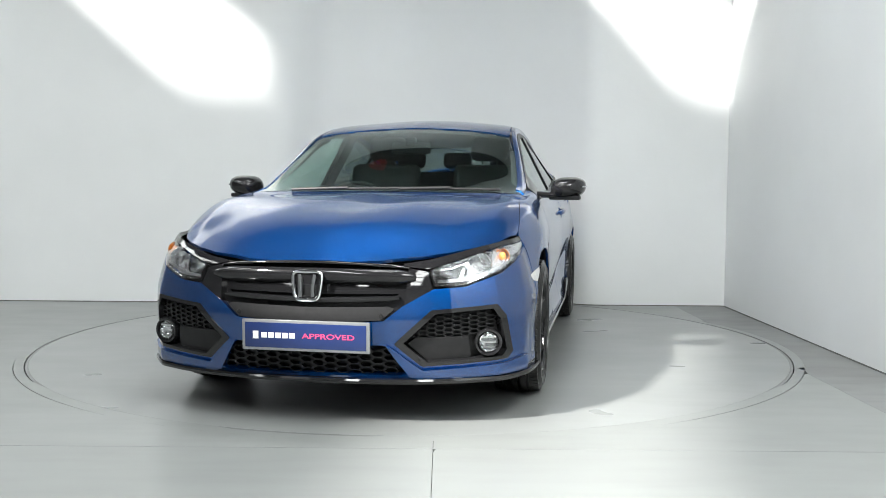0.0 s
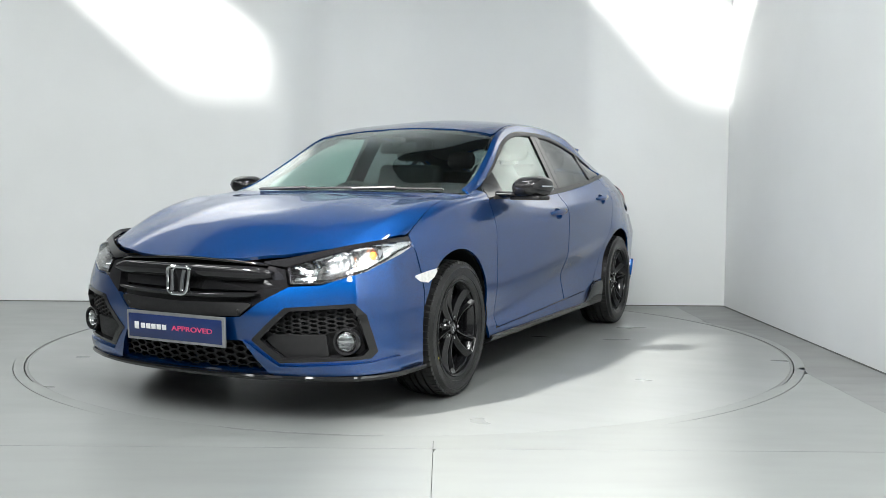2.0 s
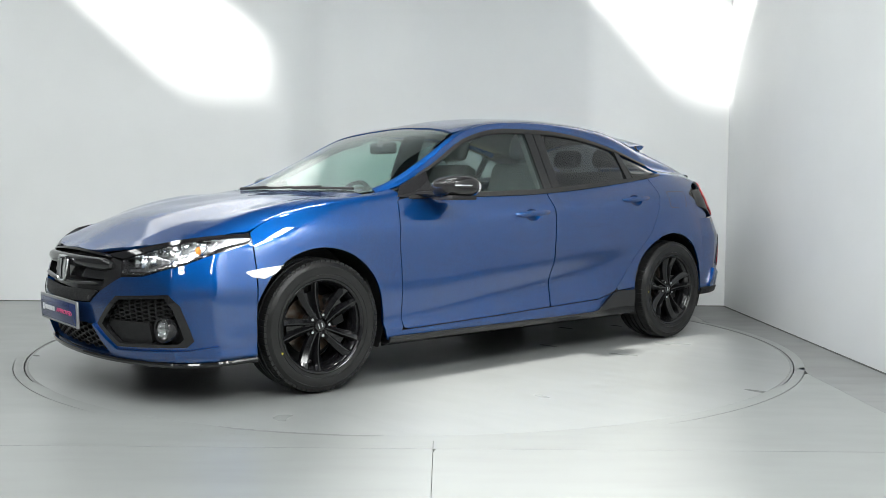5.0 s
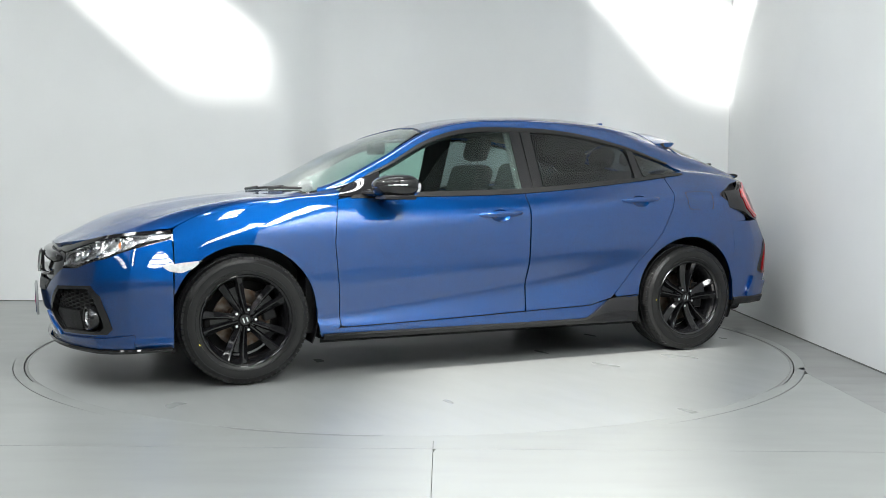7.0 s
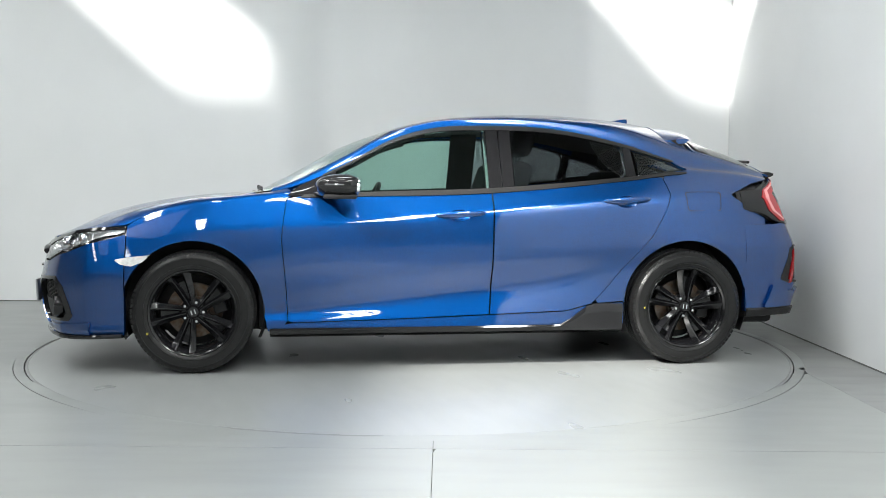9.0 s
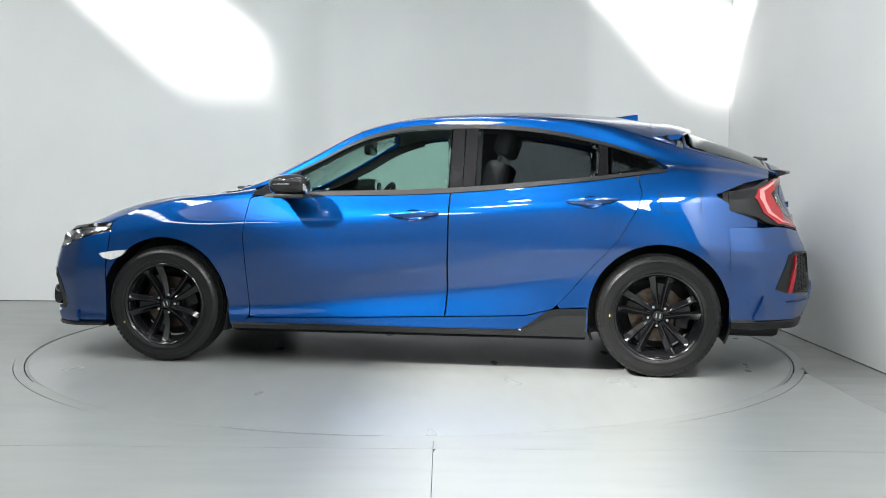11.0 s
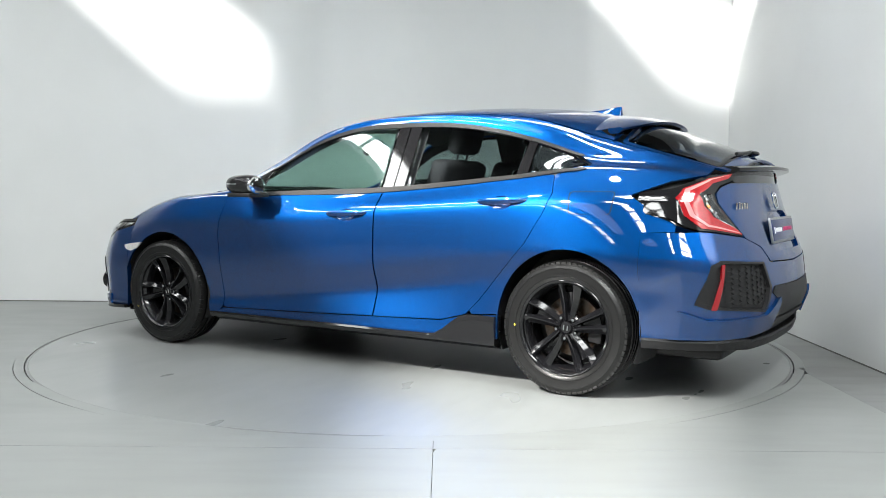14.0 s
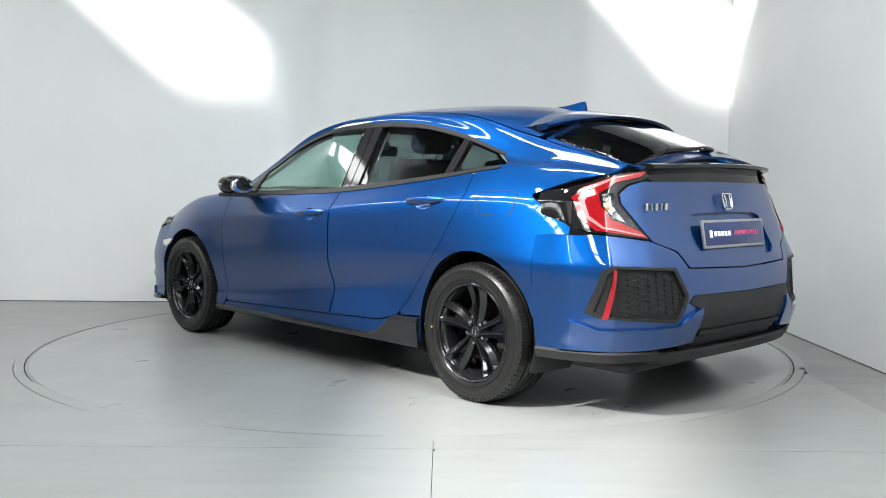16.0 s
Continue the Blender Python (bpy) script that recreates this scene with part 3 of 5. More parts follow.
def build_shell():
    # front wing
    pts = [(x, at_z(x, z)) for x, z in dense([(0.965, 0.215), (0.905, 0.215), (0.863, 0.27), (0.872, 0.45), (0.895, 0.70), (0.885, 0.80), (0.868, 0.915), (0.84, 0.932)], 0.02, False)]
    pts += [(x, 10 - 2.95) for x in np.arange(0.86, 1.02, 0.03)]
    pts += [(x, 10 - hood_gap(x) - 0.03) for x in np.arange(1.02, 1.67, 0.04)]
    pts += [(x, at_z(x, z)) for x, z in dense([(1.684, 0.768), (1.684, 0.735), (1.684, 0.62), (1.69, 0.45)], 0.02, False)]
    pts += [(x, at_z(x, z)) for x, z in arc(FX, ARCH, 20, 180) if z > 0.225]
    wing = sheet("front_wing", side, pts, [], DU, DV, PAINT, car, flange=0.012, flip=True)
    mirrored(wing)
    # doors
    f_edge = [(0.863, 0.27), (0.872, 0.45), (0.895, 0.70), (0.885, 0.80), (0.868, 0.915), (0.80, 0.928)]
    f = [(x - 2 * G, z) for x, z in f_edge]
    front = dense(f, 0.02, False) + dense([(0.57, 0.930), (-0.25, 0.956), (-0.242, 0.95), (-0.237, 0.66), (-0.232, 0.40), (-0.222, 0.293), (0.2, 0.278), (0.83, 0.262)], 0.02, False)
    d1 = sheet("front_door", side, [(x, at_z(x, z)) for x, z in front], [cup_edge(*CUPS[0])], DU, DV, PAINT, car, flange=0.012, flip=True)
    d1r = mirrored(d1)
    r_edge = [(-0.655, 0.308), (-0.80, 0.345), (-0.875, 0.42), (-0.98, 0.545), (-1.135, 0.715), (-1.225, 0.87), (-1.255, 0.955), (-1.235, 1.045)]
    rear = dense([(-0.226 - 2 * G, 0.293), (-0.236 - 2 * G, 0.40), (-0.241 - 2 * G, 0.66), (-0.246 - 2 * G, 0.95), (-0.25, 0.956)], 0.02, False) + dense([(-0.26, 0.957), (-0.6, 0.985), (-1.03, 1.028), (-1.235, 1.05)], 0.02, False) + dense(list(reversed(r_edge)), 0.02, False) + dense([(-0.655, 0.308), (-0.25, 0.293)], 0.02, False)
    d2 = sheet("rear_door", side, [(x, at_z(x, z)) for x, z in rear], [cup_edge(*CUPS[1])], DU, DV, PAINT, car, flange=0.012, flip=True)
    d2r = mirrored(d2)
    # body side: sill, rear quarter, roof rail and windscreen pillar in one pressing
    q_edge = [(x - 2 * G, z + 0.001) for x, z in r_edge]
    quarter = []
    quarter += [(x, at_z(x, z)) for x, z in arc(RX, ARCH, 0, 166) if z > 0.33]
    quarter += [(x, at_z(x, z)) for x, z in dense([(-1.712, 0.45), (-1.70, 0.60), (-1.70, 0.785), (-1.845, 0.788), (-1.846, 0.822), (-1.778, 0.857), (-1.63, 0.952), (-1.80, 1.02), (-1.93, 1.045)], 0.02, False)]
    quarter += [(x, 10 - hatch_gap(x)) for x in np.arange(-1.95, -1.48, 0.03)]
    quarter += [(x, 10 - 2.05) for x in np.arange(-1.46, 0.34, 0.04)]
    quarter += [(x, 10 - 2.05 - 0.1 * min(1, (x - 0.34) / 0.6)) for x in np.arange(0.34, 0.97, 0.03)]
    quarter += [(0.95, 10 - 2.9), (0.86, 10 - 2.93), (0.80, 10 - 2.96)]
    quarter += [(x, 7.06) for x in np.arange(0.74, -1.30, -0.03)]
    quarter += [(-1.34, 7.0), (-1.405, 6.55), (-1.40, 6.2), (-1.30, at_z(-1.3, 1.078))]
    quarter += [(x, at_z(x, z)) for x, z in dense(list(reversed(q_edge)), 0.02, False)]
    quarter += [(-0.80, at_z(-0.8, 0.345)), (-0.985, at_z(-0.985, 0.36))]
    side_l = sheet("body_side", side, quarter, [], DU, 0.1, PAINT, car, flange=0.012, flip=True)
    mirrored(side_l)
    # sill skirts
    s_l = sheet("sill", side, [(x, at_z(x, z)) for x, z in dense([(0.95, 0.205), (0.865, 0.256), (0.2, 0.2725), (-0.222, 0.287), (-0.65, 0.302), (-0.80, 0.338), (-0.985, 0.352), (-0.985, 0.23), (0.0, 0.222)], 0.03)], [], 0.02, 0.08, PAINT, car, flange=0.012, flip=True, lift=-0.004)
    mirrored(s_l)
    for sgn in (1, -1):
        bm = bmesh.new()
        prof = [(0.80, 0.225), (0.878, 0.232), (0.884, 0.222), (0.872, 0.200), (0.80, 0.175)]
        rows = []
        for x in np.linspace(0.955, -0.975, 40):
            k = min(1.0, max(0.0, (-0.60 - x) / 0.22))
            k = k * k * (3 - 2 * k)
            row = [(y, z + (0.115 * k if i in (0, 1) else 0.09 * k if i == 2 else 0)) for i, (y, z) in enumerate(prof)]
            rows.append([bm.verts.new((x, sgn * (y + 0.004 * k), z)) for y, z in row])
        for a, b in zip(rows, rows[1:]):
            for k in range(5):
                bm.faces.new((a[k], a[(k + 1) % 5], b[(k + 1) % 5], b[k]))
        bm.faces.new(rows[0]), bm.faces.new(rows[-1])
        part("side_skirt", bm, PIANO, car, "gloss black side skirt", angle=30)
    # bonnet
    edge = [(x, hood_gap(x)) for x in np.arange(1.03, 1.69, 0.04)]
    front_edge = [(2.198, 0.0), (2.193, 0.15), (2.173, 0.3), (2.124, 0.45), (2.054, 0.555), (1.972, 0.637), (1.875, 0.708), (1.70, 0.782)]
    fe = [(x, at_y(x, y)) for x, y in dense(front_edge, 0.03, False)]
    back_edge = [(1.03, 2.9), (1.055, 2.0), (1.075, 1.0), (1.08, 0.0)]
    half = dense([(p[0], p[1] * 0.1) for p in reversed(back_edge)], 0.02, False)
    half = [(x, v * 10) for x, v in half] + edge + [p for p in reversed(fe)]
    hood = sheet("bonnet", top, half + [(x, -v) for x, v in reversed(half)], [], DU, 0.08, PAINT, car, flange=0.014)
    # roof
    rf = [(x, 2.0) for x in np.arange(-1.46, 0.30, 0.04)] + [(0.30, 1.9), (0.24, 1.0), (0.215, 0.0)]
    rb = [(-1.50, 0.0), (-1.49, 1.0)]
    rr = rb + rf
    sheet("roof_panel", top, rr + [(x, -v) for x, v in reversed(rr)], [], 0.016, 0.09, PAINT, car, flange=0.012)
    # front bumper skin
    low = [(0.0, 0.205), (0.5, 0.20), (0.80, 0.20)]
    out = [(on(nose, y, z), z) for y, z in dense(low, 0.02, False)] + [(5.98, 0.205), (5.98, 0.555), (6.0, 0.60), (6.0, 0.725)]
    up = [(0.805, 0.676), (0.757, 0.630), (0.62, 0.579), (0.50, 0.571), (0.385, 0.505), (0.31, 0.445), (0.0, 0.428)]
    out += [(on(nose, y, z), z) for y, z in dense(up, 0.02, False)]
    full = out + [(-w, z) for w, z in reversed(out)]
    holes = [yz(nose, *VENT), [(-w, z) for w, z in yz(nose, *VENT)], yz(nose, *both(INTAKE))]
    sheet("front_bumper", nose, full, holes, 0.06, 0.009, PAINT, car, flange=0.03, flip=False)
    # rear bumper skin
    low = [(0.0, 0.53), (0.40, 0.535), (0.435, 0.505), (0.372, 0.478), (0.388, 0.33), (0.60, 0.318), (0.80, 0.305)]
    out = [(on(tail, y, z), z) for y, z in dense(low, 0.02, False)] + [(5.95, 0.29), (5.98, 0.56), (6.0, 0.785)]
    up = [(0.81, 0.786), (0.775, 0.790), (0.585, 0.762), (0.46, 0.715), (0.42, 0.645), (0.0, 0.632)]
    out += [(on(tail, y, z), z) for y, z in dense(up, 0.02, False)]
    full = out + [(-w, z) for w, z in reversed(out)]
    holes = [yz(tail, *RVENT), [(-w, z) for w, z in yz(tail, *RVENT)]]
    sheet("rear_bumper", tail, full, holes, 0.06, 0.009, PAINT, car, flange=0.03, flip=True)
    # tailgate below the glass
    low = [(0.0, 0.638), (0.41, 0.651), (0.452, 0.72), (0.565, 0.758), (0.593, 0.80), (0.652, 0.92), (0.645, 0.96), (0.595, 0.993), (0.53, 1.010), (0.0, 1.015)]
    hp = [(on(tail, y, z), z) for y, z in dense(low, 0.02, False)]
    hollow = [(0.0, 0.69), (0.30, 0.69), (0.34, 0.72), (0.31, 0.86), (0.26, 0.875), (0.0, 0.88)]
    gate = sheet("tailgate", tail, hp + [(-w, z) for w, z in reversed(hp)], [yz(tail, *both(hollow))], 0.05, 0.009, PAINT, car, flange=0.02, flip=True)
    sheet("plate_recess", lambda w, z: tail(w, z) + np.array([0.018, 0, 0]), yz(tail, *both([(0, 0.682), (0.31, 0.682), (0.35, 0.72), (0.32, 0.868), (0.26, 0.884), (0, 0.888)])), [], 0.06, 0.01, PAINT, gate, flip=True)
    return d1, d1r, d2, d2r, hood, gate


def hatch_gap(x):
    return 2.05 + 0.28 * min(1, max(0, (-1.46 - x) / 0.5))


VENT = [(0.355, 0.352), (0.497, 0.486), (0.742, 0.503), (0.774, 0.455), (0.796, 0.302), (0.778, 0.276), (0.458, 0.259)]
INTAKE = [(0.0, 0.212), (0.40, 0.216), (0.345, 0.335), (0.30, 0.345), (0.0, 0.345)]
GRILLE = [(0.0, 0.424), (0.315, 0.441), (0.39, 0.50), (0.505, 0.566), (0.64, 0.59), (0.47, 0.65), (0.40, 0.670), (0.0, 0.686)]
RVENT = [(0.44, 0.53), (0.50, 0.648), (0.765, 0.662), (0.79, 0.64), (0.815, 0.47), (0.79, 0.452), (0.50, 0.425)]


front_door, front_door_r, rear_door, rear_door_r, bonnet, tailgate = build_shell()


def build_glass():
    ws = [(x, 0.1 * v) for x, v in [(1.085, 0.0), (1.08, 1.0), (1.06, 2.0), (1.02, 2.55), (0.95, 2.62)]]
    ws = [(x, v * 10) for x, v in dense(ws, 0.02, False)] + [(x, 1.95 + 0.60 * min(1, (x - 0.30) / 0.65)) for x in np.arange(0.93, 0.30, -0.03)] + [(0.295, 1.88), (0.235, 1.0), (0.21, 0.0)]
    w = sheet("windscreen", top, ws + [(x, -v) for x, v in reversed(ws)], [], 0.03, 0.12, SCREEN, car, back=0.004, label="green tinted windscreen glass", lift=-0.004)
    w.visible_shadow = False
    rw = [(-1.52, 0.0), (-1.52, 1.0), (-1.515, 1.85)] + [(x, hatch_gap(x) - 0.15) for x in np.arange(-1.53, -1.98, -0.04)] + [(-1.99, 1.2), (-2.0, 0.0)]
    r = sheet("rear_window", top, rw + [(x, -v) for x, v in reversed(rw)], [], 0.03, 0.12, PRIVACY, tailgate, back=0.004, label="dark tailgate glass", flip=False, lift=-0.002)
    r.visible_shadow = False
    hs = [(-1.50, 0.0), (-1.50, 2.0)] + [(x, hatch_gap(x) - 0.03) for x in np.arange(-1.52, -2.03, -0.04)] + [(-2.05, 1.4), (-2.05, 0.0)]
    sheet("tailgate_frame", top, hs + [(x, -v) for x, v in reversed(hs)], [rw + [(x, -v) for x, v in reversed(rw)]], 0.02, 0.09, PAINT, tailgate, flange=0.012)
    # side windows: outlines in side view
    def win(name, pts, mat, parents, label):
        a = sheet(name, side, pts, [], 0.03, 0.08, mat, parents[0], back=0.004, label=label, flip=True, lift=-0.006)
        b = mirrored(a)
        b.parent = parents[1]
        a.visible_shadow = b.visible_shadow = False
    def band(x0, x1, lo=6.03, hi=7.02, n=30):
        return [(x, lo) for x in np.linspace(x0, x1, n)], [(x, hi) for x in np.linspace(x1, x0, n)]
    lo, up = band(0.62, -0.245)
    win("door_window", [(0.66, 6.03)] + lo + up + [(0.64, 7.0)], SCREEN, (front_door, front_door_r), "green tinted door glass")
    lo, up = band(-0.372, -1.03)
    win("door_window", lo + [(-1.05, 6.5)] + up, PRIVACY, (rear_door, rear_door_r), "dark privacy glass")
    win("quarter_window", [(-1.075, 6.05), (-1.30, 6.08), (-1.385, 6.3), (-1.38, 6.6), (-1.30, 6.98), (-1.075, 7.0)], PRIVACY, (car, car), "dark quarter glass")
    # gloss black pillars and the trim round the side windows
    def strip(name, pts, mat, lift=0.002, parent=car):
        a = sheet(name, side, pts, [], 0.012, 0.06, mat, parent, flange=0.008, flip=True, lift=lift)
        return a, mirrored(a)
    strip("pillar_cover", [(-0.238, 5.98), (-0.238, 7.06), (-0.305, 7.06), (-0.305, 5.98)], PIANO)
    strip("pillar_cover", [(-0.312, 5.98), (-0.312, 7.06), (-0.378, 7.06), (-0.374, 5.98)], PIANO)
    strip("pillar_cover", [(-1.025, 6.0), (-1.045, 7.04), (-1.085, 7.04), (-1.085, 6.0)], PIANO)
    strip("mirror_base_cover", [(0.86, 6.02), (0.62, 6.0), (0.60, 7.04), (0.72, 7.04), (0.80, 6.9)], PIANO)
    strip("belt_trim", [(x, 5.93) for x in np.arange(0.80, -1.40, -0.05)] + [(-1.40, 6.0)] + [(x, 6.06) for x in np.arange(-1.38, 0.80, 0.05)], SATIN, 0.005)
    strip("window_trim", [(x, 6.97) for x in np.arange(0.68, -1.36, -0.05)] + [(-1.36, 7.08)] + [(x, 7.10) for x in np.arange(-1.33, 0.72, 0.05)], SATIN, 0.003)
    # dark ceramic band round the windscreen and the wiper cowl
    cowl = [(1.02, 0.0), (1.02, 2.55), (1.035, 2.85), (1.10, 2.6), (1.115, 1.5), (1.12, 0.0)]
    cw = [(x, v * 10) for x, v in dense([(a, b * 0.1) for a, b in cowl], 0.02, False)]
    sheet("cowl", lambda u, v: top(u, v) - np.array([0, 0, 0.012]), cw + [(x, -v) for x, v in reversed(cw)], [], 0.02, 0.1, SATIN, car, label="black plastic cowl under the windscreen")


build_glass()


# ---- wheels ----
YELLOW = material("yellow_paint_dot", (0.6, 0.5, 0.05), 0.6)

def build_wheel():
    hub = new("wheel")
    hub.parent = car
    w = 0.112
    prof = [(0.222, -w + 0.008), (0.236, -w), (0.262, -w - 0.006), (0.288, -w - 0.003), (0.303, -w + 0.008), (0.311, -w + 0.018), (0.3165, -w + 0.034)]
    prof += [(0.3205, -0.066), (0.3205, -0.062), (0.313, -0.060), (0.313, -0.052), (0.3212, -0.050), (0.3215, -0.022), (0.313, -0.020), (0.313, -0.011), (0.3215, -0.009)]
    prof += [(r, -o) for r, o in reversed(prof)]
    tyre = part("tyre", lathe(prof, 72, closed=False), TYRE, hub, "black tyre with grooved tread", angle=28)
    rim = part("rim", lathe([(0.214, -0.10), (0.226, -0.106), (0.228, -0.100), (0.205, -0.085), (0.192, -0.02), (0.192, 0.05), (0.206, 0.085), (0.214, 0.094), (0.224, 0.104), (0.229, 0.110), (0.225, 0.113), (0.216, 0.108), (0.211, 0.098)], 72, closed=True), RIM, hub, "gloss black alloy rim")
    def lane(which, t):
        return which * (0.013 + 0.033 * t) + 0.016 * (t - 0.15)
    def face(t):
        return 0.076 + 0.030 * t - 0.020 * math.sin(math.pi * t * 0.9)
    for k in range(5):
        turn = Matrix.Rotation(2 * math.pi * k / 5, 4, "Y")
        for which in (-1, 1):
            bm, rows = bmesh.new(), []
            for i in range(11):
                t = i / 10
                r, y, off = 0.036 + t * 0.178, face(t), lane(which, t)
                half = 0.0125 + 0.0105 * t + (0.006 if t > 0.95 else 0)
                crest = off - 0.35 * half * which
                rows.append([bm.verts.new(p) for p in ((off - half, y - 0.036, r), (off - half, y - 0.011, r), (crest - 0.003, y + 0.005, r), (crest + 0.003, y + 0.005, r), (off + half, y - 0.011, r), (off + half, y - 0.036, r))])
            for p, q in zip(rows, rows[1:]):
                for j in range(6):
                    bm.faces.new((p[j], p[(j + 1) % 6], q[(j + 1) % 6], q[j]))
            bm.faces.new(rows[0]), bm.faces.new(rows[-1])
            part("spoke", moved(bm, turn), RIM, rim, angle=25)
        bm, rows = bmesh.new(), []
        for i in range(9):
            t = 0.12 + 0.62 * i / 8
            r, y = 0.036 + t * 0.178, face(t) - 0.022 - 0.008 * t
            a, b = lane(-1, t), lane(1, t)
            rows.append([bm.verts.new(p) for p in ((a, y, r), ((a + b) / 2, y - 0.005, r), (b, y, r), (b, y - 0.012, r), (a, y - 0.012, r))])
        for p, q in zip(rows, rows[1:]):
            for j in range(5):
                bm.faces.new((p[j], p[(j + 1) % 5], q[(j + 1) % 5], q[j]))
        bm.faces.new(rows[0]), bm.faces.new(rows[-1])
        part("spoke_web", moved(bm, turn), RIM, rim, angle=25)
    # shoulder blocks of the tread, and raised rings on the side wall
    lugs = bmesh.new()
    for side_y in (-1, 1):
        for k in range(70):
            turn = Matrix.Rotation(2 * math.pi * (k + (0.5 if side_y > 0 else 0)) / 70, 4, "Y")
            box = [(-0.0125, 0.066, 0.3185), (0.0095, 0.066, 0.3185), (-0.0095, 0.103, 0.3125), (0.0125, 0.103, 0.3125)]
            hi = [lugs.verts.new(turn @ Vector((x, side_y * y, r + 0.0018))) for x, y, r in box]
            lo = [lugs.verts.new(turn @ Vector((x, side_y * (y + 0.002), r - 0.010))) for x, y, r in box]
            for f in ((hi[0], hi[1], hi[3], hi[2]), (hi[0], hi[1], lo[1], lo[0]), (hi[1], hi[3], lo[3], lo[1]), (hi[3], hi[2], lo[2], lo[3]), (hi[2], hi[0], lo[0], lo[2])):
                lugs.faces.new(f)
    tagged(part("tread", lugs, TYRE, tyre, smooth=False), "black rubber tread blocks round the tyre shoulders", kind="stuff")
    for r, o in ((0.247, 0.1165), (0.285, 0.1165)):
        part("sidewall_ring", lathe([(r - 0.002, o - 0.004), (r - 0.0008, o + 0.0012), (r + 0.0008, o + 0.0012), (r + 0.002, o - 0.004)], 72), TYRE, tyre)
    part("hub", lathe([(0.0, 0.070), (0.030, 0.070), (0.034, 0.066), (0.060, 0.064), (0.070, 0.055), (0.072, 0.0), (0.0, 0.0)], 40), RIM, rim)
    cap = part("hub_cap", lathe([(0.0, 0.079), (0.026, 0.078), (0.029, 0.074), (0.029, 0.06)], 32), PIANO, rim, "black hub cap with a chrome emblem")
    em = bmesh.new()
    for sx in (-1, 1):
        block(sx * 0.0095 - 0.003, sx * 0.0095 + 0.003, 0.078, 0.082, -0.012, 0.012, bm=em)
    part("emblem", em, CHROME, rim, "plain chrome emblem")
    for k in range(5):
        a = 2 * math.pi * (k + 0.5) / 5 + math.pi / 2
        part("wheel_nut", moved(lathe([(0.0, 0.078), (0.007, 0.078), (0.0095, 0.072), (0.0095, 0.055)], 6), Matrix.Translation((0.052 * math.cos(a), 0, 0.052 * math.sin(a)))), CHROME, rim, "chrome wheel nut")
    disc = part("brake_disc", lathe([(0.0, 0.02), (0.075, 0.02), (0.078, -0.005), (0.145, -0.005), (0.145, -0.028), (0.078, -0.028), (0.0, -0.02)], 48), STEEL, hub, "rusty steel brake disc")
    part("paint_dot", moved(lathe([(0.0, 0.0), (0.006, 0.0), (0.006, -0.004)], 12), Matrix.Translation((0.248, 0.1165, -0.03))), YELLOW, tyre, "small yellow paint dot")
    cal = block(-0.035, 0.035, -0.05, 0.03, -0.075, 0.075, 0.012)
    part("caliper", moved(cal, Matrix.Translation((-0.13, 0, 0.02))), BLACK, hub)
    part("wheel_back", lathe([(0.0, -0.06), (0.19, -0.06), (0.19, -0.07), (0.0, -0.07)], 40), BLACK, hub)
    return hub


first = build_wheel()
for x, s in ((FX, 1), (FX, -1), (RX, 1), (RX, -1)):
    m = pose(x, s * 0.772 if x > 0 else s * 0.782, WZ, 0, 18 if x > 0 else -7, 0 if s > 0 else 180)
    if (x, s) == (FX, 1):
        first.matrix_basis = m
    else:
        copy_thing(first, m)


# ---- front end ----
def shifted(f, dx, dy=0.0, dz=0.0):
    return lambda u, v: f(u, v) + np.array([dx, dy, dz])


def inset(points, k):
    c = np.mean(np.array(points), axis=0)
    return [tuple(c + (np.array(p) - c) * k) for p in points]


def flipped(points):
    return [(-y, z) for y, z in points]


def hexmesh(name, f, poly, r, dx, mat, parent, bar=0.2, deep=0.012, squash=0.62):
    """A honeycomb of bars on a front or rear face inside the outline."""
    P = np.array(poly)
    bm = bmesh.new()
    y = P[:, 0].min() + r * 0.6
    col = 0
    back = -deep if dx < 0 or f is nose else deep
    while y < P[:, 0].max():
        z = P[:, 1].min() + (r * squash if col % 2 == 0 else r * squash * 1.87)
        while z < P[:, 1].max():
            if inside(np.array([y]), np.array([z]), P)[0]:
                outer, inner, deep_in = [], [], []
                for k in range(6):
                    a = math.pi / 3 * k
                    for store, rr in ((outer, r * 1.02), (inner, r * (1 - bar))):
                        q = on_face(f, y + rr * math.cos(a), z + rr * squash * math.sin(a), dx)
                        store.append(bm.verts.new(q))
                        if store is inner:
                            deep_in.append(bm.verts.new(q + Vector((back, 0, 0))))
                for k in range(6):
                    j = (k + 1) % 6
                    bm.faces.new((outer[k], outer[j], inner[j], inner[k]))
                    bm.faces.new((inner[k], inner[j], deep_in[j], deep_in[k]))
            z += r * squash * 1.74
        y += r * 1.5
        col += 1
    return part(name, bm, mat, parent, smooth=False)


def text_part(name, words, size, mat, parent, m, label=""):
    cu = bpy.data.curves.new("tmp_text", "FONT")
    cu.body, cu.size, cu.extrude, cu.align_x, cu.align_y = words, size, 0.0006, "LEFT", "CENTER"
    cu.offset = size * 0.012
    tmp = bpy.data.objects.new("tmp_text", cu)
    me = bpy.data.meshes.new_from_object(tmp)
    bpy.data.objects.remove(tmp)
    me.transform(m)
    me.materials.append(mat)
    ob = new(name, me)
    ob.parent = parent
    if label:
        ob["label"] = label
    return ob


